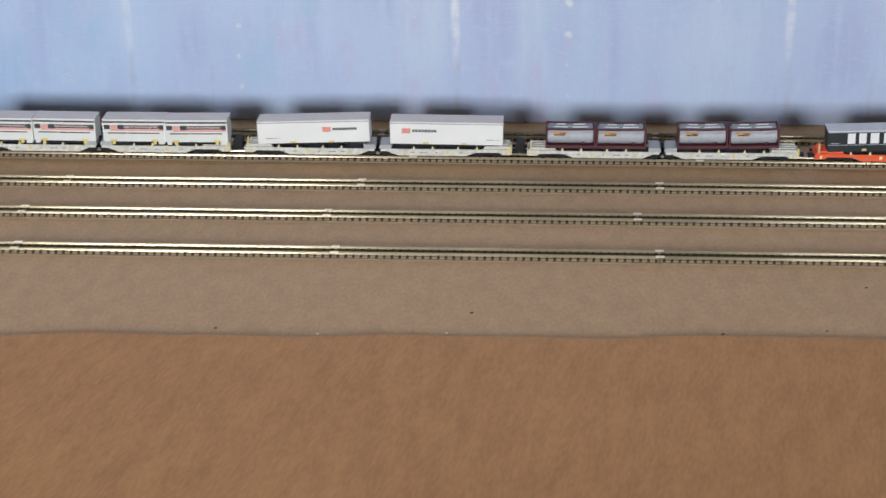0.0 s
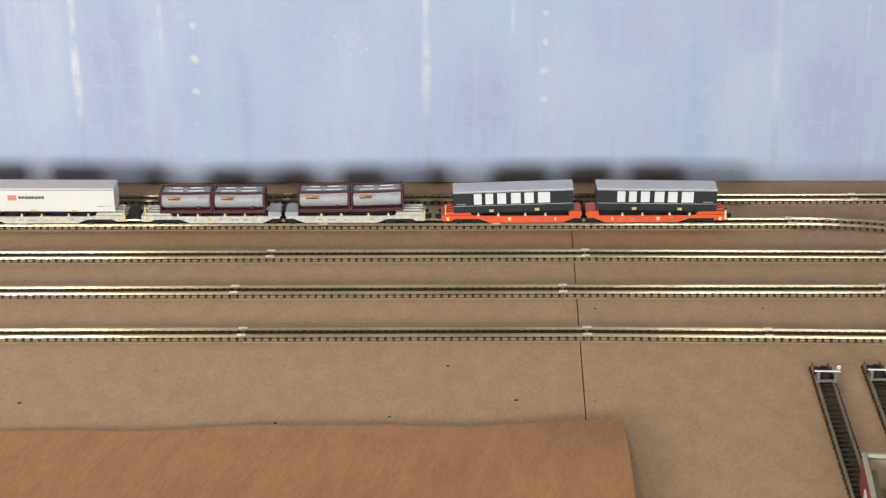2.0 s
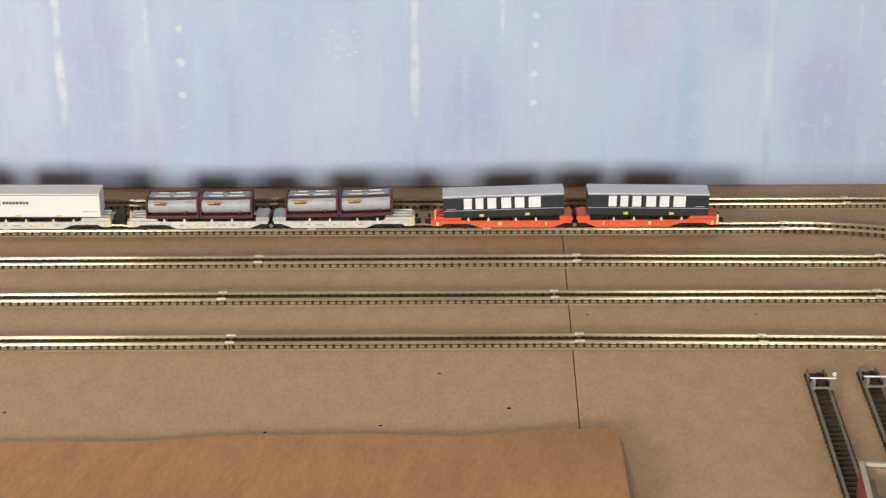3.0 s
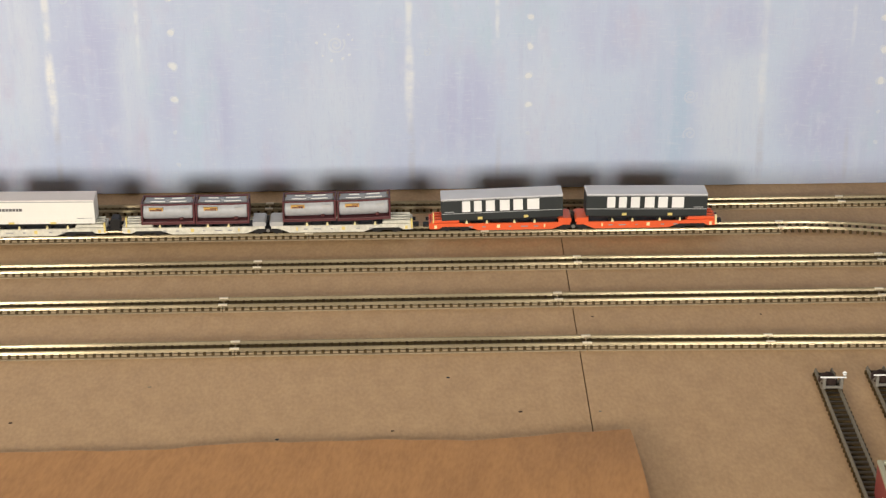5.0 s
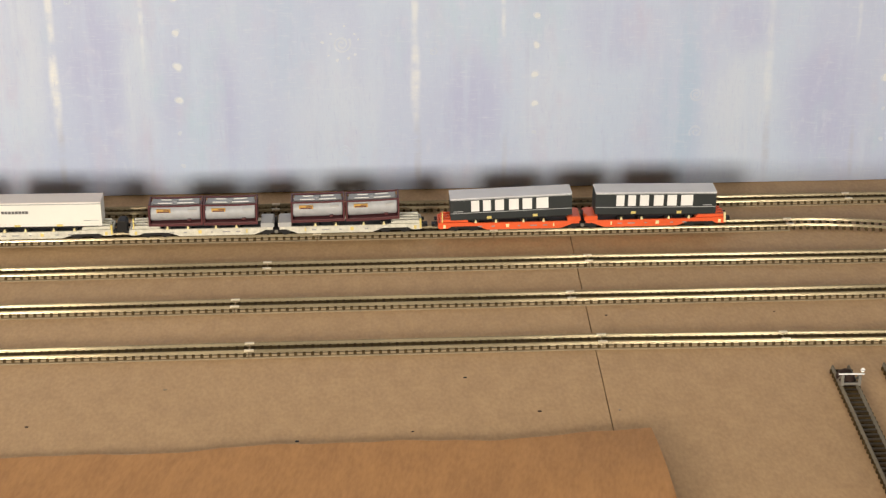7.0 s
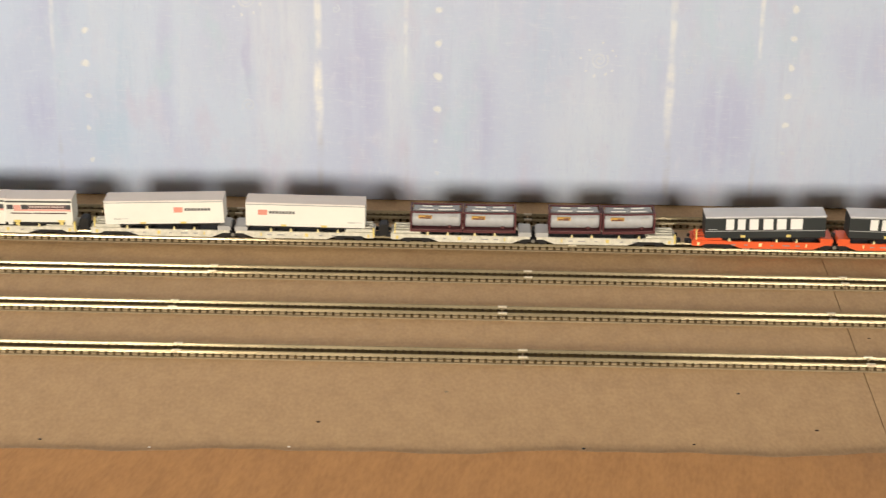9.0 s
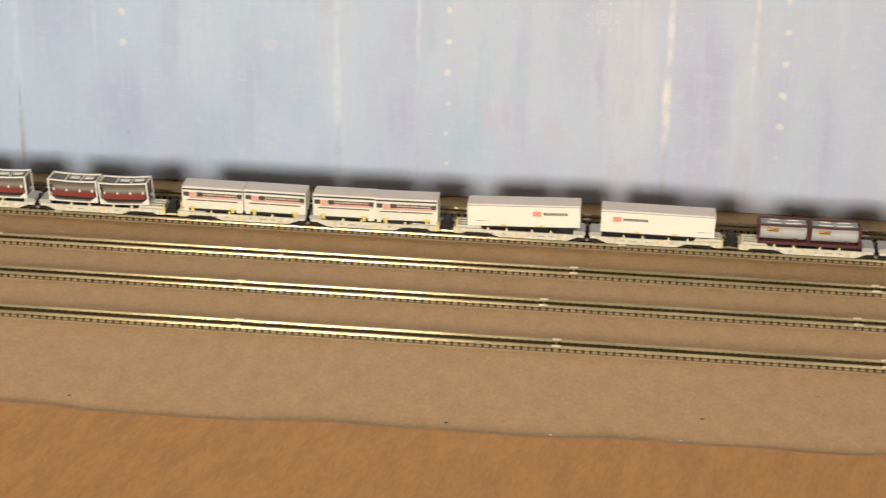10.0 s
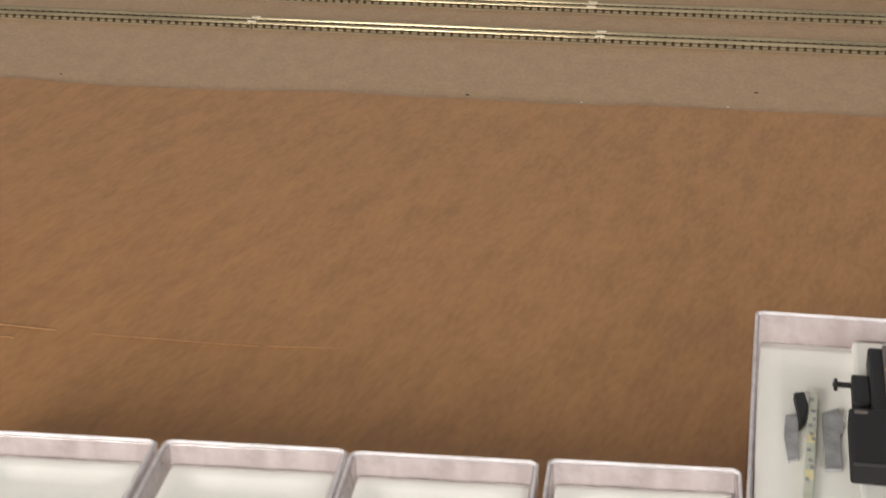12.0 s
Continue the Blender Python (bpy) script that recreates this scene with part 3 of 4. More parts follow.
def track_section(length=SECTION, sleepers=SLEEPERS):
    """One straight length of sectional track, from its left end along +x."""
    t = thing("track_section", "straight model track with nickel rails on brown plastic sleepers", "model track", "storage tracks")
    part("track_bed", prism([(-0.0080, 0.0), (-0.0076, 0.0006), (-0.0061, 0.0006), (-0.0060, 0.0018), (0.0060, 0.0018), (0.0061, 0.0006), (0.0076, 0.0006), (0.0080, 0.0)], 0.0003, length - 0.0003, axis="x"), M_BED, t, "dusty grey-brown bed strip")
    part("sleeper_web", block(0.0006, length - 0.0006, -0.0040, 0.0040, 0.0004, 0.0022), M_SLEEPER_WEB, t)
    for k in range(sleepers):
        again("sleeper", SLEEPER_MESH, t, pose(length * (k + 0.5) / sleepers, 0, 0))
    m = rail_mesh("rail", length - 0.0004)
    for y in (-GAUGE / 2, GAUGE / 2):
        again("rail", m, t, pose(0.0002, y, 0))
        again("rail_joiner", JOINER_MESH, t, pose(0.0, y + 0.00001, 0.00002, 0, 0, 1.2 if y > 0 else -0.6))
    return t


ROLL = random.Random(11)


def lay_track(ends, first):
    """Sections from joint to joint; ends: plan points of the joints, from left to right."""
    for (x0, y0), (x1, y1) in zip(ends, ends[1:]):
        at = pose(x0, y0, 0.00005, ROLL.uniform(-0.35, 0.35), 0, math.degrees(math.atan2(y1 - y0, x1 - x0)))
        length = math.hypot(x1 - x0, y1 - y0)
        if length < 0.15:
            track_section(length, round(length / SECTION * SLEEPERS)).matrix_basis = at
        else:
            copy_thing(first, at).scale = (length / SECTION, 1, 1)


FIRST = track_section()
FIRST.matrix_basis = pose(-1.2637, -0.0568, 0)
# joints of each track, left to right
TRACK_B = [(-1.0530, -0.0568), (-0.8423, -0.0568), (-0.6316, -0.0568), (-0.4209, -0.0568), (-0.2102, -0.0568), (0.0005, -0.0568), (0.2112, -0.0568), (0.4116, -0.0598), (0.6190, -0.0633)]
TRACK_C = [(-1.0710, -0.1118), (-0.8603, -0.1118), (-0.6496, -0.1118), (-0.4389, -0.1118), (-0.2282, -0.1118), (-0.0175, -0.1118), (0.1932, -0.1118), (0.3982, -0.1130), (0.6060, -0.1150)]
TRACK_D = [(-1.0594, -0.1716), (-0.8487, -0.1716), (-0.6380, -0.1716), (-0.4273, -0.1716), (-0.2166, -0.1716), (-0.0059, -0.1716), (0.2048, -0.1716), (0.3147, -0.1742), (0.5220, -0.1798)]
TRACK_A = [(-1.0200, 0.0004), (-0.8075, -0.0003), (-0.6013, -0.0010), (-0.3893, -0.0017), (-0.1770, -0.0024), (0.0325, -0.0031), (0.1526, -0.0035), (0.3567, -0.0043)]
TRACK_E = [(-1.0400, 0.0453), (-0.8310, 0.0443), (-0.6228, 0.0434), (-0.4140, 0.0425), (-0.2040, 0.0415), (0.0030, 0.0406), (0.2070, 0.0397), (0.4089, 0.0388), (0.6120, 0.0378)]
for ends in (TRACK_B, TRACK_C, TRACK_D, TRACK_A, TRACK_E):
    lay_track(ends, FIRST)


def curved_section(x0, y0, radius, angle):
    """A curve to the right from (x0, y0), which it leaves along +x."""
    t = thing("curved_track", "curved model track bending away from the storage tracks", "model track")
    n = 16
    line = []
    for k in range(n + 1):
        a = angle * k / n
        line.append((x0 + radius * math.sin(a), y0 - radius * (1 - math.cos(a))))
    for off in (-GAUGE / 2, GAUGE / 2):
        part("rail", sweep_rail(line, off), M_RAIL, t)
    count = int(radius * angle / 0.005)
    for k in range(count):
        a = angle * (k + 0.5) / count
        again("sleeper", SLEEPER_MESH, t, pose(x0 + radius * math.sin(a), y0 - radius * (1 - math.cos(a)), 0, 0, 0, -math.degrees(a)))
    for y in (-GAUGE / 2, GAUGE / 2):
        again("rail_joiner", JOINER_MESH, t, pose(x0, y0 + y, 0.00002))


curved_section(0.3569, -0.0043, 0.2890, radians(35))


# ---- sidings with buffer stops ----
def siding(x, y, turn):
    """A short track that runs towards -y from its buffer stop, as one thing lying at x, y."""
    t = thing("siding_track", "model siding track with dark sleepers running from a buffer stop", "model track", "sidings", at=pose(x, y, 0, 0, 0, turn))
    length, n = 0.315, 63
    web = bmesh.new()
    for a in (-0.0047, 0.0047):
        block(0.0, length, a - 0.0007, a + 0.0007, 0.0, 0.0020, 0.0, web)
    part("sleeper_web", web, M_SLEEPER, t)
    part("track_bed", block(0.001, length - 0.001, -0.0042, 0.0042, 0.0, 0.0016), M_SIDING_BED, t, "dark grey bed between the rails")
    for k in range(n):
        again("sleeper", SLEEPER_MESH, t, pose(length * (k + 0.5) / n, 0, 0))
    m = rail_mesh("rail", length)
    m.materials[0] = M_DULL_RAIL
    for a in (-GAUGE / 2, GAUGE / 2):
        again("rail", m, t, pose(0, a, 0))
    return t


def buffer_stop(x, y, turn):
    """Rail-built stop: a white beam on two posts, a lamp disc and a heap behind it."""
    t = thing("buffer_stop", "grey metal buffer stop with white beam and white lamp disc", "buffer stop", "buffer stops", at=pose(x, y, RAIL_TOP, 0, 0, turn))
    for a in (-0.0049, 0.0049):
        part("post", prism([(0.0, 0.0), (0.0016, 0.0), (0.0016, 0.0068), (0.0, 0.0068)], a - 0.0009, a + 0.0009, 0.0002), M_STEEL, t)
        part("brace", prism([(-0.0075, 0.0), (-0.0060, 0.0), (0.0002, 0.0056), (0.0002, 0.0068)], a - 0.0006, a + 0.0006), M_STEEL, t)
    part("beam", block(0.0002, 0.0013, -0.0074, 0.0074, 0.0070, 0.0077, 0.0002), M_WHITE, t, "white painted beam")
    part("lower_rail", block(0.0, 0.0014, -0.0048, 0.0048, 0.0004, 0.0017, 0.0002), M_STEEL, t)
    lamp = part("lamp_disc", tube(-0.0004, 0.0004, 0.00125, 18, "x", 0.00015), M_WHITE, t, "white round lamp disc", at=pose(0.0006, 0.0062, 0.0098))
    part("disc_bar", block(0.0003, 0.0008, -0.0010, 0.0010, -0.0002, 0.0002), M_GREY_PRINT, lamp)
    part("disc_stem", block(0.0001, 0.0008, 0.0058, 0.0066, 0.0076, 0.0090), M_STEEL, t)
    heap = bmesh.new()
    bmesh.ops.create_icosphere(heap, subdivisions=3, radius=1)
    for v in heap.verts:
        v.co = Vector((v.co.x * 0.0074, v.co.y * 0.0050, v.co.z * 0.0050)) * (1 + 0.22 * noise.noise(v.co * 2.3))
        v.co.z = max(v.co.z, -0.0016)
    part("heap", heap, M_EARTH, t, "dark red-brown earth load", at=pose(-0.0088, -0.0006, -0.0004), smooth=True)
    return t


SIDING_TURN = -91.9
for x, y in ((0.3385, -0.2140), (0.3693, -0.2124)):
    siding(x, y, SIDING_TURN)
    d = Vector((math.cos(radians(SIDING_TURN)), math.sin(radians(SIDING_TURN))))
    buffer_stop(x + d.x * 0.0240, y + d.y * 0.0240, SIDING_TURN)


# ---- wagons ----
def wheel_mesh():
    bm = tube(-0.0011, 0.0011, 0.0024, 18, "y", 0.0003)
    return mesh_of("wheel", bm, M_BLACK)


WHEEL = None


def sill_outline(end):
    """Side of one half wagon, from its middle joint outward to its end."""
    return [(0.0022, 0.0084), (0.0070, 0.0084), (0.0150, 0.0052), (0.0660, 0.0052), (0.0735, 0.0080), (0.0905, 0.0080),
            (0.0935, 0.0064), (end, 0.0064), (end, 0.0106), (0.0780, 0.0106), (0.0760, 0.0102), (0.0022, 0.0102)]


def twin_wagon(name, label, paint, mark, centre):
    """Articulated twin pocket wagon, its middle joint at x = 0, rails at z = 0 of the baseboard."""
    global WHEEL
    WHEEL = WHEEL or wheel_mesh()
    w = thing(name, label, "model wagon", "train")
    end = 0.0990
    for side in (1, -1):
        half = [(side * x, z) for x, z in sill_outline(end)]
        for y in (-1, 1):
            sill = part("side_sill", prism(half, y * 0.0082, y * 0.0070, 0.0), paint, w)
            if y < 0:
                for x, width, mat in ((0.020, 0.0010, mark), (0.026, 0.0030, M_GREY_PRINT), (0.034, 0.0050, M_GREY_PRINT), (0.044, 0.0016, M_GREY_PRINT), (0.052, 0.0022, mark), (0.062, 0.0022, M_GREY_PRINT), (0.071, 0.0028, M_GREY_PRINT), (0.0955, 0.0018, mark)):
                    z0, z1 = (0.0068, 0.0092) if mat is mark else (0.0074, 0.0081)
                    part("painted_mark", block(side * x - width / 2, side * x + width / 2, -0.0084, -0.00815, z0, z1), mat, sill)
        part("centre_platform", prism([(side * 0.0014, 0.0100), (side * 0.0014, 0.0124), (side * 0.0026, 0.0133), (side * 0.0104, 0.0133), (side * 0.0104, 0.0100)], -0.0079, 0.0079), centre, w)
        x0, x1 = sorted((side * 0.0790, side * 0.0985))
        part("end_deck", block(x0, x1, -0.0068, 0.0068, 0.0086, 0.0116, 0.0002), paint, w)
        for y in (-0.0066, -0.0022, 0.0022, 0.0064):
            part("deck_rib", block(x0 + 0.001, x1 - 0.0005, y - 0.0007, y + 0.0007, 0.0115, 0.0127, 0.0002), paint, w)
        x0, x1 = sorted((side * 0.0105, side * 0.0790))
        part("pocket_floor", block(x0, x1, -0.0069, 0.0069, 0.0056, 0.0086), M_BLACK, w, "dark pocket floor")
        for x in (0.027, 0.041, 0.060, 0.074):
            part("cross_support", block(side * x - 0.0022, side * x + 0.0022, -0.0066, 0.0066, 0.0085, 0.0122), M_BLACK, w, "black cross support")
            for y in (-1, 1):
                foot = prism([(side * x - 0.0009, 0.0102), (side * x + 0.0009, 0.0102), (side * x + 0.0004, 0.0123), (side * x - 0.0004, 0.0123)], y * 0.0084, y * 0.0071)
                part("latch", foot, M_CREAM, w)
        x0, x1 = sorted((side * end, side * (end + 0.0010)))
        part("buffer_beam", block(x0, x1, -0.0080, 0.0080, 0.0066, 0.0106, 0.0002), paint, w)
        part("coupler", block(min(side * 0.0992, side * 0.1042), max(side * 0.0992, side * 0.1042), -0.0022, 0.0022, 0.0056, 0.0078, 0.0003), M_BLACK, w, "black plastic coupler")
        for y in (-0.0056, 0.0056):
            part("buffer", tube(0, 0.0022, 0.0013, 14, "x", 0.0002), M_BLACK, w, at=pose(side * 0.0999 - (0.0022 if side < 0 else 0), y, 0.0084))
    for x in (-0.0820, 0.0, 0.0820):
        bogie = part("bogie", prism([(x - 0.0100, 0.0048), (x - 0.0080, 0.0042), (x - 0.004, 0.0054), (x + 0.004, 0.0054), (x + 0.0080, 0.0042), (x + 0.0100, 0.0048), (x + 0.0100, 0.0070), (x + 0.005, 0.0082), (x - 0.005, 0.0082), (x - 0.0100, 0.0070)], -0.0068, 0.0068, 0.0002), M_BLACK, w, "black plastic bogie")
        for dx in (-0.0058, 0.0058):
            for y in (-0.0047, 0.0047):
                again("wheel", WHEEL, bogie, pose(x + dx, y, 0.0058))
        if x == 0.0:
            part("hub", tube(-0.0006, 0.0006, 0.0013, 16, "y", 0.0002), M_STEEL, bogie, at=pose(x, -0.0072, 0.0066))
    part("end_step", block(0.0984, 0.0998, -0.0083, -0.0062, 0.0070, 0.0138, 0.0002), mark, w, "cream end step")
    part("pivot", tube(0.0085, 0.0146, 0.0012, 16, "z", 0.0002), M_BLACK, w, "black articulation pivot")
    rail = bmesh.new()
    for y in (-0.0074, -0.0046):
        block(-0.0974, -0.0966, y - 0.0003, y + 0.0003, 0.0106, 0.0176, 0.0, rail)
    block(-0.0974, -0.0966, -0.0076, -0.0044, 0.0171, 0.0177, 0.0, rail)
    block(-0.0974, -0.0966, -0.0076, -0.0044, 0.0140, 0.0144, 0.0, rail)
    part("handrail", rail, M_YELLOW, w, "yellow handrail")
    return w


def train_y(x):
    """The train stands on a track that runs slightly askew."""
    return -0.0032 - 0.0033 * x


# the wagons were drawn for rails 3.4 mm high
TRAIN_LIFT = RAIL_TOP - 0.0034


WAGON_SIZE = Matrix.Diagonal((0.984, 1, 1, 1))
MIDS = {"orange": 0.2129, "tank": 0.0051, "white": -0.2027, "swap": -0.4097, "red": -0.6161, "plain": -0.8225}
grey = twin_wagon("pocket_wagon", "light grey model twin pocket wagon with yellow marks", M_GREY, M_YELLOW, M_PLATE)
grey.matrix_basis = pose(MIDS["tank"], train_y(MIDS["tank"]), TRAIN_LIFT) @ WAGON_SIZE
for key in ("white", "swap", "red", "plain"):
    copy_thing(grey, pose(MIDS[key], train_y(MIDS[key]), TRAIN_LIFT))
orange = twin_wagon("pocket_wagon", "orange-red model twin pocket wagon at the end of the train", M_ORANGE, M_CREAM, M_ORANGE)
orange.matrix_basis = pose(MIDS["orange"], train_y(MIDS["orange"]), TRAIN_LIFT) @ WAGON_SIZE

# grey closed coupling boxes that stand between the grey wagons
for key in ("tank", "white", "swap"):
    g = thing("coupling_box", "black coupling hood between two grey wagons", "coupling", "train", at=pose(MIDS[key] - 0.1036, train_y(MIDS[key] - 0.1036), TRAIN_LIFT))
    part("hood", prism([(-0.0036, 0.0074), (-0.0034, 0.0136), (-0.0018, 0.0156), (0.0024, 0.0156), (0.0036, 0.0136), (0.0034, 0.0074)], -0.0050, 0.0040, 0.0004), M_BLACK, g)
    part("hook", block(-0.0048, 0.0048, -0.0014, 0.0014, 0.0056, 0.0076, 0.0003), M_BLACK, g)


# ---- loads ----
def set_down(t, x, z, tilt, size=1.0):
    """Centre bottom of a load on its wagon; tilt in degrees, right end up."""
    t.matrix_basis = pose(x, train_y(x), z + TRAIN_LIFT, 0, -tilt, 0) @ Matrix.Diagonal((size, 1, 1, 1))


def on_side(parent, name, x0, x1, z0, z1, mat, y=-0.0080, label=""):
    return part(name, block(x0, x1, y - 0.00022, y + 0.0001, z0, z1), mat, parent, label)


def dark_trailer(flip):
    t = thing("trailer_body", "dark slate curtain-side model trailer with white block lettering", "model trailer", "train")
    H, h = 0.0160, 0.0423
    body = part("body", block(-h, h, -0.0080, 0.0080, 0.0, H - 0.0006, 0.0003), M_SLATE, t)
    part("roof", block(-h - 0.0001, h + 0.0001, -0.0082, 0.0082, H - 0.0008, H, 0.0002), M_ROOF, t, "pale grey roof")
    on_side(body, "side_line", -h + 0.0003, h - 0.0003, 0.0050, 0.0054, M_SILVER_LINE)
    on_side(body, "edge_line", -h + 0.0002, h - 0.0002, H - 0.0014, H - 0.0009, M_SILVER_LINE)
    for x, wide in ((-0.0278, 0.0056), (-0.0196, 0.0054), (-0.0113, 0.0062), (-0.0016, 0.0068), (0.0078, 0.0066), (0.0174, 0.0084)):
        on_side(body, "white_block", x, x + wide, 0.0062, 0.0140, M_WHITE, -0.0081)
    sx = h - 0.0095 if flip else -h + 0.0022
    on_side(body, "small_print", sx, sx + 0.0066, 0.0062, 0.0067, M_SILVER_LINE)
    for x in (-0.0155, 0.0165):
        on_side(body, "yellow_plate", x - 0.0016, x + 0.0016, 0.0004, 0.0022, M_YELLOW, -0.0081)
    under = part("underframe", block(-h + 0.004, h - 0.003, -0.0062, 0.0062, -0.0016, 0.0002, 0.0002), M_BLACK, t)
    for x in (0.016, 0.022, 0.028):
        part("trailer_wheel", tube(-0.0055, 0.0055, 0.0016, 14, "y", 0.0002), M_BLACK, under, at=pose(x if not flip else -x, 0, -0.0008))
    return t


def white_trailer(mark_x, print_right):
    t = thing("trailer_body", "white model trailer with red square and dark print", "model trailer", "train")
    h, H = 0.0412, 0.0174
    body = part("body", block(-h, h, -0.0080, 0.0080, 0.0, H - 0.0006, 0.0003), M_BOX_WHITE, t)
    part("roof", block(-h - 0.0001, h + 0.0001, -0.0082, 0.0082, H - 0.0008, H, 0.0002), M_ROOF_WARM, t, "warm grey roof")
    on_side(body, "edge_line", -h + 0.0002, h - 0.0002, H - 0.0016, H - 0.0011, M_GREY_PRINT)
    on_side(body, "red_square", mark_x, mark_x + 0.0062, 0.0084, 0.0122, M_RED_PRINT)
    x = mark_x + 0.0076
    for w in (0.0025, 0.0026, 0.0028, 0.0025, 0.0028, 0.0027, 0.0025, 0.0026):
        on_side(body, "dark_block", x, x + w * 0.70, 0.0095, 0.0114, M_TEXT_DARK)
        x += w * 0.86
    sx = h - 0.0120 if print_right else -h + 0.0060
    on_side(body, "small_print", sx, sx + 0.0050, 0.0038, 0.0043, M_GREY_PRINT)
    on_side(body, "small_print", sx + 0.0055, sx + 0.0100, 0.0040, 0.0043, M_SILVER_LINE)
    for x in (-0.0150, 0.0130):
        on_side(body, "yellow_plate", x - 0.0020, x + 0.0020, 0.0002, 0.0015, M_YELLOW, -0.0081)
    for k in range(26):
        x = -h + 0.003 + k * 0.0030
        on_side(body, "lashing", x, x + 0.0005, 0.0016, 0.0023, M_ROOF_WARM, -0.00795)
    under = part("underframe", block(-h + 0.004, h - 0.003, -0.0062, 0.0062, -0.0018, 0.0002, 0.0002), M_BLACK, t)
    for x in (0.018, 0.024, 0.030):
        part("trailer_wheel", tube(-0.0055, 0.0055, 0.0016, 14, "y", 0.0002), M_BLACK, under, at=pose(x, 0, -0.0009))
    return t


def plain_trailer():
    t = thing("trailer_body", "white model box body with thin black handwritten-style print", "model trailer", "train")
    h, H = 0.0424, 0.0168
    body = part("body", block(-h, h, -0.0080, 0.0080, 0.0, H - 0.0006, 0.0003), M_BOX_WHITE, t)
    part("roof", block(-h - 0.0001, h + 0.0001, -0.0082, 0.0082, H - 0.0008, H, 0.0002), M_ROOF_WARM, t, "warm grey roof")
    x = -0.0305
    for w, z0, z1 in ((0.0046, 0.0086, 0.0106), (0.0046, 0.0084, 0.0104), (0.0048, 0.0082, 0.0102), (0.0010, 0.0080, 0.0088), (0.0034, 0.0080, 0.0104),
                      (0.0034, 0.0080, 0.0122), (0.0034, 0.0080, 0.0102), (0.0011, 0.0078, 0.0126), (0.0010, 0.0076, 0.0084), (0.0032, 0.0077, 0.0098), (0.0032, 0.0077, 0.0098), (0.0054, 0.0076, 0.0098)):
        n = max(1, round(w / 0.0012))
        for q in range(n):
            on_side(body, "thin_stroke", x + w * q / n, x + w * q / n + 0.0005, z0 - 0.0004, z0 + (z1 - z0) * 1.3, M_DARK_PRINT)
        x += w + 0.0012
    on_side(body, "small_print", 0.0280, 0.0320, 0.0020, 0.0026, M_GREY_PRINT)
    part("end_plate", block(h - 0.0001, h + 0.0003, -0.0040, -0.0010, 0.0110, 0.0132), M_DARK_PRINT, t)
    for x in (-0.015, 0.015):
        on_side(body, "yellow_plate", x - 0.0016, x + 0.0016, 0.0000, 0.0012, M_YELLOW, -0.0081)
    part("underframe", block(-h + 0.004, h - 0.003, -0.0062, 0.0062, -0.0006, 0.0002, 0.0002), M_BLACK, t)
    return t


def swap_body():
    t = thing("swap_body", "pale grey model swap body with dark and red band", "swap body", "swap bodies")
    h, H = 0.0231, 0.0170
    body = part("body", block(-h, h, -0.0080, 0.0080, -0.0004, H - 0.0006, 0.0003), M_SWAP, t)
    for x0, x1 in ((-h + 0.0008, -0.0188), (0.0176, h - 0.0008)):
        part("bottom_rail", block(x0, x1, -0.0076, 0.0076, -0.0026, -0.0003, 0.0002), M_SWAP, t, "pale grey bottom rail")
    part("roof", block(-h - 0.0001, h + 0.0001, -0.0082, 0.0082, H - 0.0008, H, 0.0002), M_ROOF_WARM, t, "warm grey roof")
    on_side(body, "edge_line", -h + 0.0002, h - 0.0002, H - 0.0027, H - 0.0015, M_DARK_PRINT, -0.0081)
    on_side(body, "dark_square", -h + 0.0010, -h + 0.0054, 0.0092, 0.0126, M_DARK_PRINT)
    on_side(body, "salmon_square", -h + 0.0058, -h + 0.0106, 0.0094, 0.0124, M_PINK_PRINT)
    on_side(body, "dark_square", -h + 0.0110, -h + 0.0158, 0.0092, 0.0126, M_DARK_PRINT)
    on_side(body, "dark_square", h - 0.0046, h - 0.0010, 0.0092, 0.0126, M_DARK_PRINT)
    on_side(body, "grey_strip", -h + 0.0160, h - 0.0048, 0.0096, 0.0124, M_STRIP)
    x = -h + 0.0166
    for k in range(13):
        w = (0.0013, 0.0017, 0.0015)[k % 3]
        on_side(body, "pale_block", x, x + w * 0.85, 0.0106, 0.0117, M_PALE_PRINT, -0.0082)
        x += w + 0.0004
    on_side(body, "red_line", -h + 0.0058, h - 0.0010, 0.0079, 0.0093, M_PINK_PRINT)
    for x0, x1 in ((-0.0195, -0.0050), (-0.0042, 0.0190)):
        on_side(body, "dark_line", x0, x1, 0.0059, 0.0067, M_STRIP)
    for x in (-0.0155, 0.0150):
        on_side(body, "yellow_foot", x - 0.0024, x + 0.0024, -0.0003, 0.0013, M_YELLOW, -0.0081)
        on_side(body, "yellow_foot", x - 0.0012, x + 0.0012, -0.0024, -0.0004, M_YELLOW, -0.0081)
        part("leg", block(x - 0.0010, x + 0.0010, -0.0079, 0.0079, -0.0014, 0.0002), M_YELLOW, t, "yellow leg")
    for s in (-1, 1):
        part("corner_post", block(min(s * h, s * (h - 0.0009)), max(s * h, s * (h - 0.0009)), -0.0083, -0.0078, 0.0, H - 0.0008, 0.0001), M_BOX_WHITE, t)
    # black solid stands in for the dark open gap between body and sill
    part("underframe", prism([(-0.0180, -0.0024), (-0.0040, -0.0026), (0.0030, -0.0019), (0.0168, -0.0024), (0.0170, -0.0005), (-0.0182, -0.0005)], -0.0077, 0.0077), M_BLACK, t)
    return t


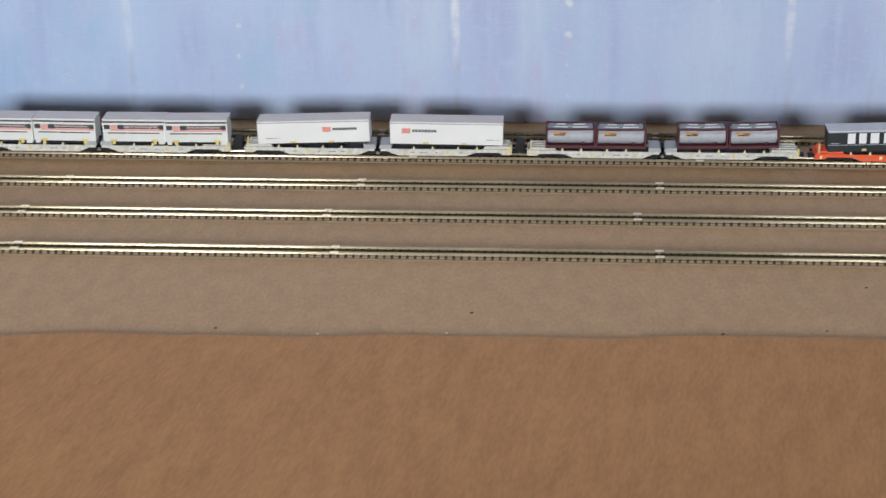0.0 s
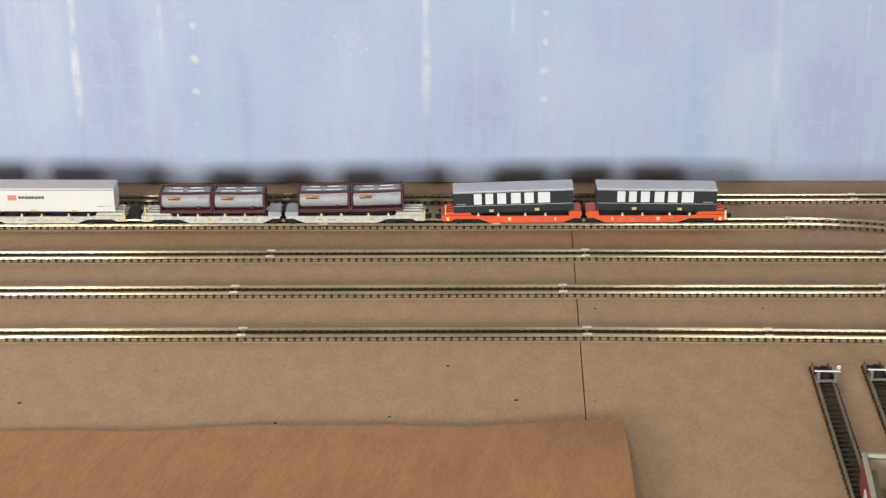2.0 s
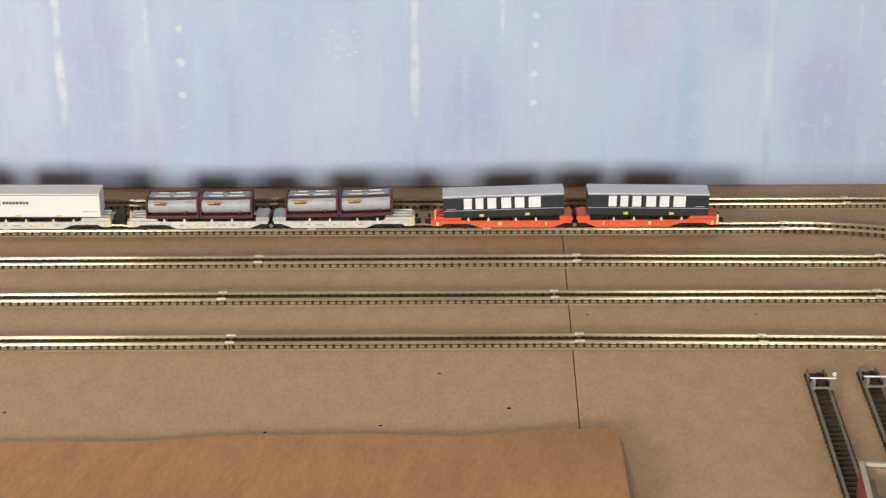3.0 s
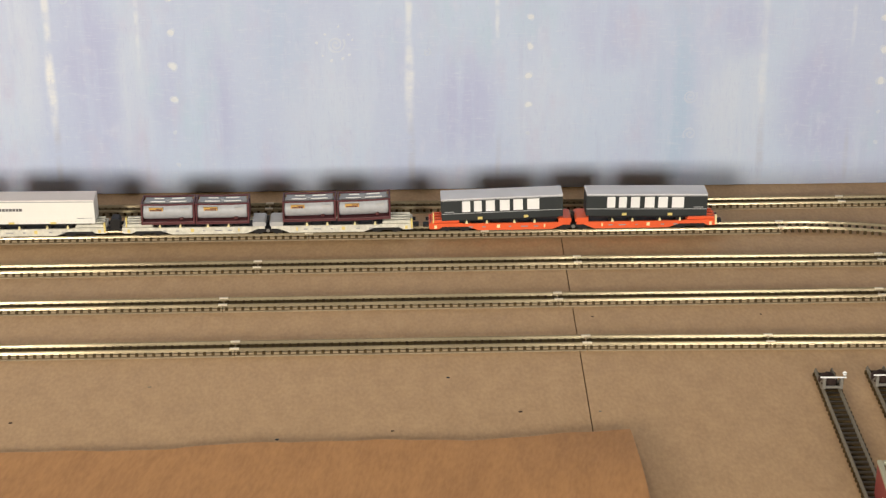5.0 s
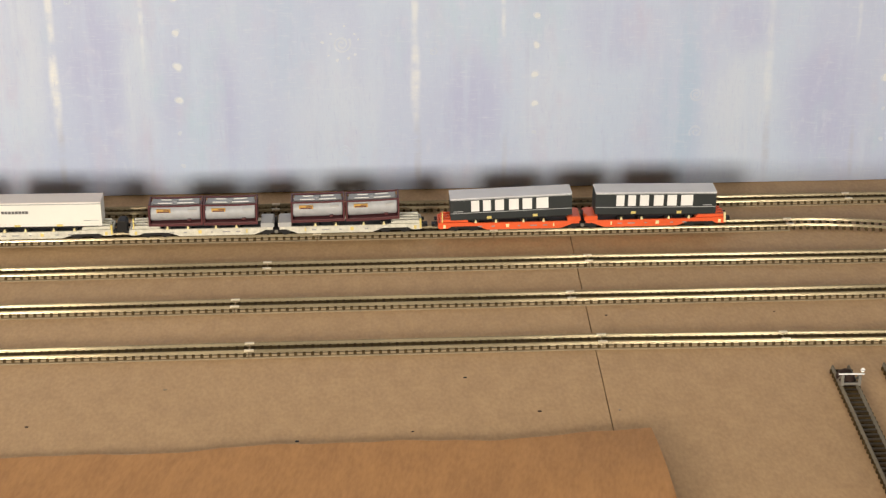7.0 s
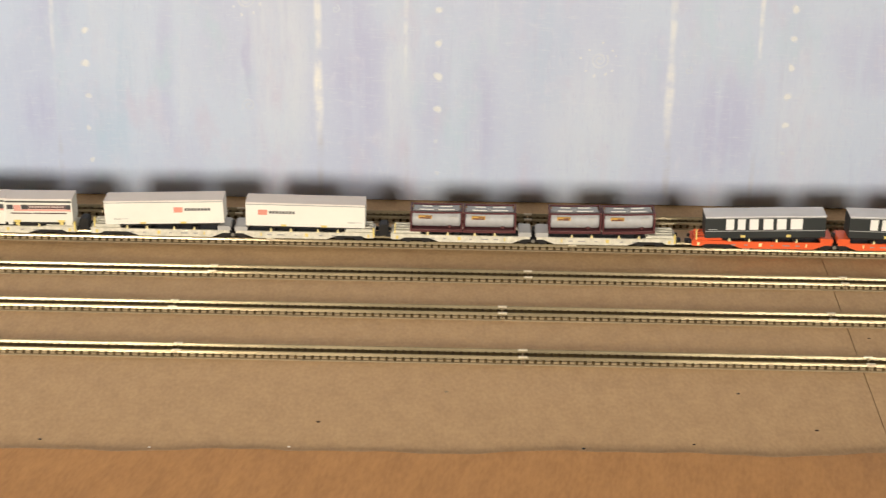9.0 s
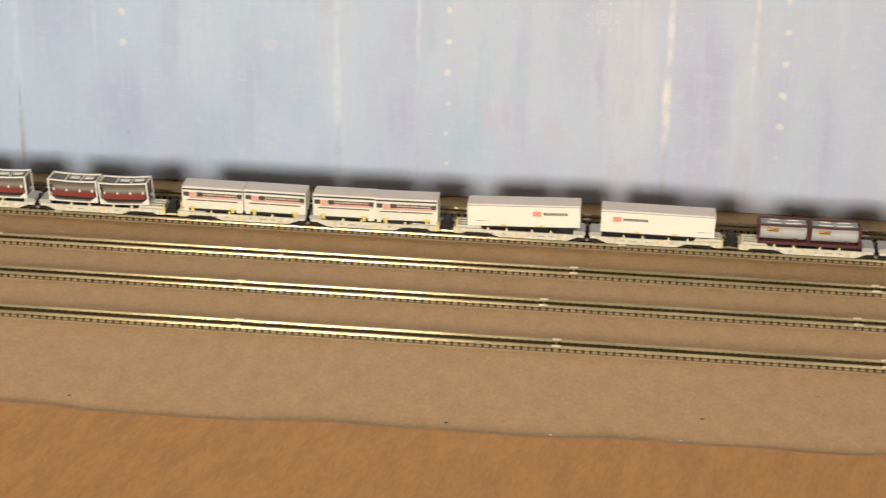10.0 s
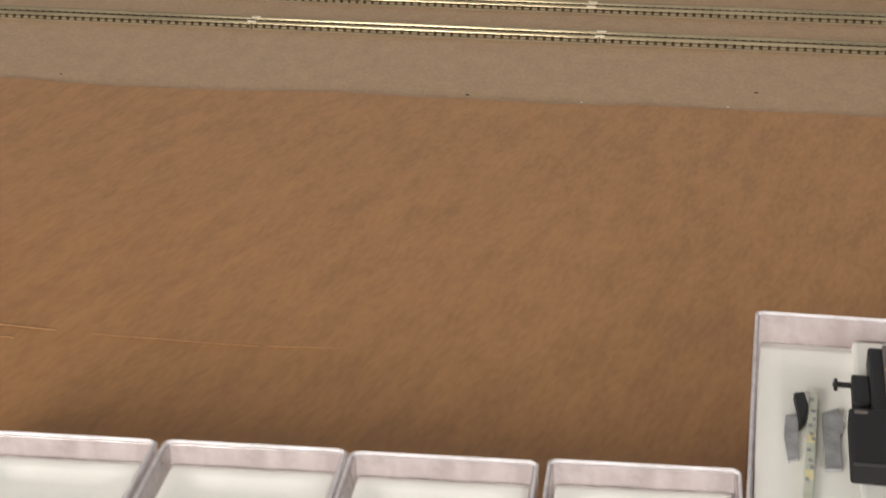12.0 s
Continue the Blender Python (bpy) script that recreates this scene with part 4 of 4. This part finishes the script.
def frame_bars(t, h, H, mat, w=0.0011):
    """Open box frame of a tank container."""
    for sx in (-1, 1):
        for sy in (-1, 1):
            x, y = sx * (h - w / 2), sy * (0.0080 - w / 2)
            part("corner_post", block(x - w / 2, x + w / 2, y - w / 2, y + w / 2, 0.0, H, 0.00012), mat, t)
        x = sx * (h - w / 2)
        for z in (w / 2, H - w / 2):
            part("end_rail", block(x - w * 0.45, x + w * 0.45, -0.0080 + w, 0.0080 - w, z - w * 0.45, z + w * 0.45), mat, t)
    for sy in (-1, 1):
        y = sy * (0.0080 - w / 2)
        for z in (w / 2, H - w / 2):
            part("side_rail", block(-h + w, h - w, y - w * 0.45, y + w * 0.45, z - w * 0.45, z + w * 0.45), mat, t)


def bow(t, h, ends, skew):
    """Warped thin plastic: the ends of a load stand higher than its middle, and its top leans along x."""
    for ob in t.children_recursive:
        if not ob.data.get("bowed"):
            bm = bmesh.new()
            bm.from_mesh(ob.data)
            for cut in (-0.6, -0.2, 0.2, 0.6):
                bmesh.ops.bisect_plane(bm, geom=bm.verts[:] + bm.edges[:] + bm.faces[:], plane_co=(cut * h, 0, 0), plane_no=(1, 0, 0))
            bm.to_mesh(ob.data)
            bm.free()
            lift = ob.matrix_local.translation.z if ob.parent == t else 0.0080
            for v in ob.data.vertices:
                high = (v.co.z + lift) / 0.016
                v.co.z += (0.35 + 0.65 * high) * ends * (v.co.x / h) ** 2
                v.co.x += skew * high
            ob.data["bowed"] = 1


def maroon_tank():
    t = thing("tank_container", "silver model tank in a maroon frame with orange label", "tank container", "tank containers")
    h, H = 0.0181, 0.0150
    frame_bars(t, h, H, M_MAROON, 0.0012)
    part("end_plate", block(-h + 0.0002, -h + 0.0009, -0.0072, 0.0072, 0.001, H - 0.001), M_MAROON, t)
    part("end_plate", block(h - 0.0009, h - 0.0002, -0.0072, 0.0072, 0.001, H - 0.001), M_MAROON, t)
    part("base_skirt", block(-h + 0.001, h - 0.001, -0.0076, 0.0076, 0.0006, 0.0019, 0.0003), M_MAROON, t)
    tank = part("tank", tube(-h + 0.0012, h - 0.0012, 0.0074, 32, "x", 0.0012, 0.84), M_TANK, t, at=pose(0, 0, 0.0082), smooth=True)
    lab = part("label", block(-0.0125, -0.0032, -0.0078, -0.0064, 0.0012, 0.0034), M_LABEL, tank, "orange label plate", at=pose(0, 0, 0.0004))
    part("label_print", block(-0.0118, -0.0040, -0.00802, -0.0077, 0.0014, 0.0022), M_MAROON, lab)
    part("label_print", block(-0.0080, -0.0036, -0.00802, -0.0077, 0.0026, 0.0031), M_MAROON, lab)
    part("tank_print", block(0.0085, 0.0140, -0.0075, -0.0068, 0.0018, 0.0034), M_PLATE, tank)
    part("valve", block(0.0078, 0.0102, -0.0078, -0.0066, -0.0048, -0.0034, 0.0002), M_MAROON, tank)
    part("walkway", block(-h + 0.0024, h - 0.0024, -0.0034, 0.0058, 0.0138, 0.0144, 0.0002), M_TANK_TOP, t, "grey top walkway")
    for x0, x1, y in ((-0.0120, -0.0020, -0.0022), (0.0010, 0.0125, -0.0022), (-0.0100, -0.0030, 0.0035), (0.0020, 0.0110, 0.0035)):
        part("step_plate", block(x0, x1, y - 0.0006, y + 0.0006, 0.0143, 0.0149, 0.0002), M_FRAME_WHITE, t)
    part("lid", tube(0.0132, 0.0154, 0.0017, 18, "z", 0.0003), M_TANK_TOP, t, at=pose(-0.0004, 0.0004, 0))
    bow(t, h, 0.00045, 0.0003)
    return t


def red_tank():
    t = thing("tank_container", "dark steel model tank with red band in a white frame", "tank container", "tank containers")
    h, H = 0.0192, 0.0170
    frame_bars(t, h, H, M_FRAME_WHITE, 0.0011)
    for s in (-1, 1):
        part("gusset", prism([(s * (h - 0.0010), 0.0010), (s * (h - 0.0062), 0.0010), (s * (h - 0.0010), 0.0046)], -0.0080, -0.0070), M_FRAME_WHITE, t)
        part("gusset", prism([(s * (h - 0.0010), 0.0010), (s * (h - 0.0062), 0.0010), (s * (h - 0.0010), 0.0046)], 0.0070, 0.0080), M_FRAME_WHITE, t)
    tank = part("tank", tube(-h + 0.0016, h - 0.0016, 0.0066, 32, "x", 0.0016, 0.92), M_TANK_GREY, t, at=pose(0, 0, 0.0090), smooth=True)
    part("red_band", block(-h + 0.0026, h - 0.0026, -0.0071, -0.0030, -0.0050, -0.0006, 0.0003), M_TANK_RED, tank, "dark red side band")
    for k in range(4):
        x = -0.0150 + 0.0100 * k
        part("clip", block(x - 0.0006, x + 0.0006, -0.0074, -0.0066, -0.0010, 0.0010, 0.0001), M_FRAME_WHITE, tank)
    part("floor_pan", block(-h + 0.0012, h - 0.0012, -0.0066, 0.0066, 0.0008, 0.0018), M_TANK_GREY, t)
    part("walkway", block(-h + 0.0014, h - 0.0014, -0.0040, 0.0066, 0.0150, 0.0156, 0.0001), M_WALK_DARK, t, "dark brown top walkway")
    for x in (-0.0060, 0.0060):
        part("top_bar", block(x - 0.0004, x + 0.0004, -0.0070, 0.0070, 0.0158, 0.0168), M_FRAME_WHITE, t)
    for x0, x1 in ((-0.0040, 0.0035), (0.0075, 0.0145)):
        part("hatch_plate", block(x0, x1, 0.0000, 0.0042, 0.0156, 0.0164, 0.0002), M_FRAME_WHITE, t)
    bow(t, h, 0.00085, -0.0005)
    return t


set_down(dark_trailer(False), 0.1644, 0.01330, 1.75, 0.977)
set_down(dark_trailer(True), 0.2625, 0.01400, -0.85, 0.977)
set_down(white_trailer(0.0068, False), -0.2493, 0.01420, 2.0)
set_down(white_trailer(-0.0325, True), -0.1522, 0.01400, -0.4)
set_down(plain_trailer(), -0.7709, 0.01360, 0.3, 0.98)
tank = maroon_tank()
set_down(tank, -0.0620, 0.01225, 0.2)
for x, z, tilt in ((-0.0253, 0.01225, 0.3), (0.0335, 0.01310, 0.9), (0.0705, 0.01360, 1.9)):
    copy_thing(tank, pose(x, train_y(x), z + TRAIN_LIFT, 0, -tilt, 0))
tank = red_tank()
set_down(tank, -0.6830, 0.01260, -1.0, 0.98)
for x, tilt in ((-0.6423, 0.8), (-0.5878, -0.4), (-0.5484, 2.4)):
    copy_thing(tank, pose(x, train_y(x), 0.0126 + TRAIN_LIFT, 0, -tilt, 0))
swap = swap_body()
set_down(swap, -0.4811, 0.01380, -0.3)
for x, tilt in ((-0.4342, -0.5), (-0.3823, 0.2), (-0.3359, 0.7)):
    copy_thing(swap, pose(x, train_y(x), 0.0138 + TRAIN_LIFT, 0, -tilt, 0))


# ---- loose cardboard sheet in front of the tracks ----
def wobble(x):
    return 0.0016 * math.sin(x * 33 + 0.5) + 0.0009 * math.sin(x * 71 + 2) + 0.0005 * math.sin(x * 190)


def cardboard():
    bm = bmesh.new()
    nx, ny = 110, 64
    top = []
    for i in range(nx + 1):
        row = []
        u = i / nx
        for j in range(ny + 1):
            v = j / ny
            xl, xr = -0.668 - 0.030 * v + 0.006 * math.sin(v * 9), 0.2168 - 0.010 * v
            x = xl + (xr - xl) * u
            edge = -0.2872 - 0.0110 * min(1, max(0, -x) / 0.45) + wobble(x - 0.007) + (0.0050 * u ** 6)
            corner = 0.022 * max(0, 1 - u / 0.05) ** 2
            y = edge - corner - (edge - corner + 0.880) * v
            z = 0.0002 + 0.0006 * math.sin(x * 9 + 1) ** 2 * (1 - v) + 0.0115 * max(0, (u - 0.84) / 0.16) ** 2 * (0.22 + 0.78 * math.sin(math.pi / 2 * min(1, v * 8)))
            row.append(bm.verts.new((x, y, z + 0.0026)))
        top.append(row)
    for i in range(nx):
        for j in range(ny):
            bm.faces.new((top[i][j], top[i][j + 1], top[i + 1][j + 1], top[i + 1][j]))
    r = bmesh.ops.extrude_face_region(bm, geom=bm.faces[:])
    for v in [g for g in r["geom"] if isinstance(g, bmesh.types.BMVert)]:
        v.co.z = max(0.0002, v.co.z - 0.0026)
    ob = part("cardboard_sheet", bm, M_CARD, smooth=False)
    for x0, y0, x1, y1 in ((-0.418, -0.5857, -0.386, -0.5873), (-0.371, -0.5881, -0.303, -0.5883), (-0.300, -0.5874, -0.270, -0.5844), (-0.455, -0.5950, -0.400, -0.5962)):
        turn = math.degrees(math.atan2(y1 - y0, x1 - x0))
        half = math.hypot(x1 - x0, y1 - y0) / 2
        ridge = prism([(-half, 0.0), (-half * 0.4, 0.0005), (half * 0.5, 0.0004), (half, 0.0), (half * 0.3, -0.0004), (-half * 0.6, -0.0003)], 0.0, 0.00025, axis="z")
        part("crease", ridge, M_CARD_CREASE, ob, "pale rubbed crease", at=pose((x0 + x1) / 2, (y0 + y1) / 2, 0.0033, 0, 0, turn))
    return tagged(ob, "large brown corrugated cardboard sheet lying on the baseboard", "cardboard")


cardboard()


def stick():
    bm = bmesh.new()
    n = 16
    rows = []
    for k in range(n + 1):
        u = k / n
        x = -0.0240 + 0.0480 * u
        w = 0.0021 * (0.55 + 0.45 * math.sin(math.pi * (0.1 + 0.8 * u))) * (1 + 0.15 * math.sin(k * 1.7))
        h = 0.0018 * (0.8 + 0.2 * math.cos(k * 1.1))
        y = 0.0008 * math.sin(u * 5)
        rows.append([bm.verts.new((x, y + w * a, h * b)) for a, b in ((-1, 0.0), (-0.9, 0.8), (0, 1.1), (0.9, 0.8), (1, 0.0))])
    for a, b in zip(rows, rows[1:]):
        for k in range(5):
            bm.faces.new((a[k], a[(k + 1) % 5], b[(k + 1) % 5], b[k]))
    bm.faces.new(rows[0])
    bm.faces.new(rows[-1][::-1])
    ob = part("wood_splinter", bm, M_STICK, at=pose(-0.6165, -0.3004, 0.0033, 0, 0, 4.6))
    tagged(ob, "pale raw pine splinter lying on the cardboard edge", "wood splinter")


stick()


# ---- specks and pin holes on the boards ----
def speck(x, y, z, r, mat, label):
    bm = bmesh.new()
    r *= 0.62
    bmesh.ops.create_icosphere(bm, subdivisions=2, radius=r)
    for v in bm.verts:
        v.co *= 1 + 0.3 * noise.noise(v.co * 900 + Vector((x * 50, y * 50, 0)))
        v.co.z *= 0.45
        v.co.x *= 1.6
    ob = part("speck", bm, mat, at=pose(x, y, z + r * 0.2))
    tagged(ob, label, "speck", "specks")


for x, y, r, m in ((-0.0519, -0.2147, 0.0013, M_BUFF), (0.1201, -0.2095, 0.0012, M_BLACK), (0.1592, -0.2510, 0.0013, M_EARTH), (-0.1243, -0.2530, 0.0011, M_EARTH),
                   (0.0875, -0.2695, 0.0010, M_EARTH), (-0.2770, -0.2787, 0.0012, M_BLACK), (0.2125, -0.1340, 0.0010, M_EARTH), (0.3178, -0.1343, 0.0009, M_EARTH),
                   (-0.5095, -0.2772, 0.0009, M_BLACK), (0.2040, -0.2520, 0.0008, M_STEEL)):
    speck(x, y, 0.0, r, m, "tiny dark crumb on the hardboard" if m is not M_BUFF else "tiny pale crumb on the hardboard")
for x, y in ((-0.1377, -0.2860), (-0.2140, -0.2896)):
    speck(x, y, 0.0029, 0.0009, M_ROOF_WARM, "tiny white paper chip on the cardboard edge")
speck(0.0247, -0.2815, 0.0029, 0.0013, M_BLACK, "tiny dark crumb on the cardboard edge")


# ---- clear plastic boxes with white inserts ----
def tray_box(name, label, w, d, h, rim):
    """Open box, far edge along x at y = 0, running to -d."""
    t = thing(name, label, "plastic box", "plastic boxes")
    k = 0.0016
    part("far_wall", block(0.0016, w - 0.0016, -k, 0.0, 0.001, h - 0.001, 0.0003), M_CLEAR, t)
    part("near_wall", block(0.0016, w - 0.0016, -d, -d + k, 0.001, h - 0.001, 0.0003), M_CLEAR, t)
    part("side_wall", block(0.0, k, -d, 0.0, 0.001, h - 0.001, 0.0003), M_CLEAR, t)
    part("side_wall", block(w - k, w, -d, 0.0, 0.001, h - 0.001, 0.0003), M_CLEAR, t)
    part("box_floor", block(0.0003, w - 0.0003, -d + 0.0003, -0.0003, 0.0, 0.0011), M_CLEAR, t)
    outer, inner = [], []
    for cx, cy, a0 in ((w - 0.003, -0.003, 0), (0.003, -0.003, 90), (0.003, -d + 0.003, 180), (w - 0.003, -d + 0.003, 270)):
        for q in range(5):
            a = radians(a0 + 22.5 * q)
            outer.append((cx + 0.003 * math.cos(a), cy + 0.003 * math.sin(a)))
            inner.append((cx + (0.003 - rim) * math.cos(a), cy + (0.003 - rim) * math.sin(a)))
    bm = bmesh.new()
    lay = [[bm.verts.new((x, y, z)) for x, y in ring] for ring, z in ((outer, h - 0.0016), (outer, h - 0.0003), (inner, h), (inner, h - 0.0016))]
    n = len(outer)
    for a, b in zip(lay, lay[1:] + lay[:1]):
        for q in range(n):
            bm.faces.new((a[q], a[(q + 1) % n], b[(q + 1) % n], b[q]))
    part("rim", bm, M_CLEAR_RIM, t, "glossy clear rim", smooth=True)
    for ob in t.children:
        ob.visible_shadow = False
    return t


def insert(w, d, z):
    """White formed insert with a soft shallow trough."""
    bm = bmesh.new()
    nx, ny = 20, 24
    g = [[None] * (ny + 1) for _ in range(nx + 1)]
    for i in range(nx + 1):
        for j in range(ny + 1):
            x, y = 0.0024 + (w - 0.0048) * i / nx, -0.0024 - (d - 0.0048) * j / ny
            e = min(x - 0.0024, w - 0.0024 - x, -0.0024 - y, y + d - 0.0024)
            dip = 0.0016 * max(0.0, min(1.0, (e - 0.004) / 0.006)) + 0.0010 * max(0.0, 1 - e / 0.0015)
            g[i][j] = bm.verts.new((x, y, z - dip + 0.0004 * noise.noise(Vector((x * 120, y * 120, 1.0)))))
    for i in range(nx):
        for j in range(ny):
            bm.faces.new((g[i][j], g[i + 1][j], g[i + 1][j + 1], g[i][j + 1]))
    r = bmesh.ops.extrude_face_region(bm, geom=bm.faces[:])
    for v in [q for q in r["geom"] if isinstance(q, bmesh.types.BMVert)]:
        v.co.z = 0.0012
    return bm


BOX_TURN = 3.4
BOX_Z = 0.0034
BOX_H = 0.0496
box = tray_box("plastic_box", "small clear plastic box with a white insert", 0.0545, 0.0835, BOX_H, 0.0009)
part("insert", insert(0.0545, 0.0835, BOX_H - 0.0064), M_INSERT, box, "white formed insert", smooth=True)
BX, BY = -0.1720, -0.7338
ca, sa = math.cos(radians(BOX_TURN)), math.sin(radians(BOX_TURN))
box.matrix_basis = pose(BX, BY, BOX_Z, 0, 0, BOX_TURN)
for dx, dy in ((-0.0570, -0.0015), (-0.1124, -0.0008), (-0.1689, -0.0012), (-0.2249, -0.0010)):
    copy_thing(box, pose(BX + dx * ca - dy * sa, BY + dx * sa + dy * ca, BOX_Z, 0, 0, BOX_TURN))
big = tray_box("plastic_box", "large clear plastic box holding a dark locomotive", 0.1620, 0.1473, BOX_H, 0.0010)
big.matrix_basis = pose(-0.1167, -0.6280, BOX_Z, 0, 0, 0.5)
part("insert", insert(0.1620, 0.1473, BOX_H - 0.0098), M_INSERT, big, "white formed insert", smooth=True)


def place_in_big(x, y, z, turn=0.0):
    """A place in the large box, z counted from 25 mm under its rim, for things built a little too large."""
    k = 0.982
    return big.matrix_basis @ pose(x * k, y * k, BOX_H - (0.025 - z) * k, 0, 0, turn) @ Matrix.Diagonal((k, k, k, 1))


tray = part("foam_tray", prism([(0.0, 0.0), (0.06, 0.0), (0.06, -0.12), (0.0, -0.12)], 0.0, 0.0040, 0.0014, axis="z"), M_INSERT, at=place_in_big(0.0325, -0.0045, 0.0140))
tagged(tray, "white foam tray inside the plastic box", "foam tray")
loco = thing("model_locomotive", "dark grey model locomotive lying on a white tray", "model locomotive", at=place_in_big(0.0328, -0.0222, 0.0180))
part("body", block(0.0036, 0.0260, -0.0660, 0.0, 0.0, 0.0070, 0.0010), M_BLACK, loco)
part("cab", block(-0.0035, 0.0256, -0.0760, -0.0430, 0.0005, 0.0080, 0.0010), M_BLACK, loco)
part("hood", block(0.0080, 0.0256, -0.0640, -0.0010, 0.0068, 0.0088, 0.0008), M_TANK_GREY, loco)
part("cab_window", block(-0.0020, 0.0020, -0.0470, -0.0452, 0.0079, 0.0083, 0.0002), M_TANK_GREY, loco)
for y in (-0.0190, -0.0470, -0.0560):
    part("yellow_plate", block(0.0084, 0.0098, y - 0.0007, y + 0.0007, 0.0081, 0.0091), M_YELLOW, loco)
part("front_pipe", block(-0.0075, 0.0038, -0.0195, -0.0178, 0.0015, 0.0030, 0.0004), M_BLACK, loco)
part("front_pipe", block(-0.0072, -0.0060, -0.0215, -0.0165, 0.0012, 0.0034, 0.0004), M_BLACK, loco)
part("side_tank", block(-0.0018, 0.0038, -0.0345, -0.0160, 0.0005, 0.0050, 0.0006), M_BLACK, loco)
strip = thing("detail_sprue", "pale grey-green model detail strip with yellow and dark marks", "model part", at=place_in_big(0.0198, -0.0385, 0.0142, -2))
part("strip", block(-0.0015, 0.0015, -0.0700, 0.0, 0.0, 0.0018, 0.0004), M_SPRUE, strip)
for y in (-0.030, -0.052):
    part("yellow_patch", block(-0.0012, 0.0012, y - 0.0026, y + 0.0026, 0.0016, 0.00195), M_CREAM, strip)
for k, y in enumerate((-0.006, -0.014, -0.019, -0.023, -0.028, -0.031, -0.038, -0.044, -0.048, -0.055)):
    part("dark_mark", block(-0.0011 + 0.0006 * (k % 3), 0.0001 + 0.0006 * (k % 3), y - 0.0010, y + 0.0010, 0.0017, 0.0021), M_GREY_PRINT, strip)
leaf = part("black_clip", prism([(-0.0022, 0.0), (0.0012, 0.0016), (0.0024, -0.0060), (0.0016, -0.0150), (-0.0004, -0.0210), (-0.0008, -0.0120)], 0.0, 0.0030, 0.0006, axis="z"), M_BLACK, at=place_in_big(0.0155, -0.0425, 0.0142))
tagged(leaf, "black plastic model clip on white foam", "plastic clip")
# thin flat shapes that stand for blurred grey zones on the insert
for x, y, pts in ((0.0132, -0.0530, [(-0.0022, 0.0), (0.0016, 0.0010), (0.0018, -0.0260), (-0.0012, -0.0280), (-0.0026, -0.0120)]),
                  (0.0245, -0.0500, [(-0.0022, 0.0), (0.0030, 0.0040), (0.0046, -0.0060), (0.0030, -0.0140), (0.0032, -0.0330), (-0.0016, -0.0340)])):
    pad = part("plastic_film", prism(pts, 0.0, 0.0008, axis="z"), M_GREY_PATCH, at=place_in_big(x, y, 0.0138))
    tagged(pad, "thin flat grey patch on white foam", "plastic film", "film scraps")


# ---- roofless toy building beside the sidings ----
def building(x, y, turn):
    t = thing("model_building", "roofless red model building with pale green rim", "model building", at=pose(x, y, 0, 0, 0, turn))
    w, d, h, k = 0.075, 0.095, 0.0200, 0.0020
    part("wall", block(0, k, -d, 0, 0.0, h, 0.0003), M_WALL_RED, t)
    part("wall", block(w - k, w, -d, 0, 0.0, h, 0.0003), M_WALL_RED, t)
    part("wall", block(k, w - k, -k, 0, 0.0, h, 0.0003), M_WALL_RED, t)
    part("wall", block(k, w - k, -d, -d + k, 0.0, h, 0.0003), M_WALL_RED, t)
    part("floor_plate", block(k, w - k, -d + k, -k, 0.0, 0.0030), M_BUFF, t, "buff floor")
    part("inner_wall", block(k, k + 0.0012, -d + k, -k, 0.003, h), M_BUFF, t)
    part("inner_wall", block(k + 0.0014, w - k, -k - 0.0012, -k, 0.003, h), M_BUFF, t)
    for a in ((-0.0003, k + 0.0003, -d - 0.0003, 0.0003), (w - k - 0.0003, w + 0.0003, -d - 0.0003, 0.0003)):
        part("rim", block(*a, h, h + 0.0022, 0.0005), M_GREENISH, t, "pale green rim")
    for a in ((k + 0.0005, w - k - 0.0005, -k - 0.0003, 0.0003), (k + 0.0005, w - k - 0.0005, -d - 0.0003, -d + k + 0.0003)):
        part("rim", block(*a, h, h + 0.0022, 0.0005), M_GREENISH, t, "pale green rim")
    part("ledge", block(k + 0.0014, k + 0.0058, -0.050, -k - 0.0014, 0.0030, 0.0138, 0.0005), M_BUFF, t)
    part("window", block(-0.0006, 0.0004, -0.0330, -0.0210, 0.0040, 0.0130, 0.0002), M_BOX_WHITE, t, "white window")
    return t


building(0.3343, -0.3455, -5.1)
kit = part("kit_part", prism([(0.0, 0.0), (0.030, 0.020), (0.030, -0.030), (0.004, -0.030)], 0.0, 0.0100, 0.0006, axis="z"), M_BOX_WHITE, at=pose(0.3620, -0.3800, 0.0031, 0, 0, 3.9))
tagged(kit, "cream plastic kit part inside the roofless building", "kit part")
pane = part("blue_plate", prism([(0.004, -0.002), (0.028, 0.014), (0.028, -0.026), (0.007, -0.026)], 0.0, 0.0015, 0.0003, axis="z"), M_BLUE, at=pose(0.3630, -0.3815, 0.0132, 0, 0, 3.9))
tagged(pane, "blue plastic plate on the cream kit part", "kit part")
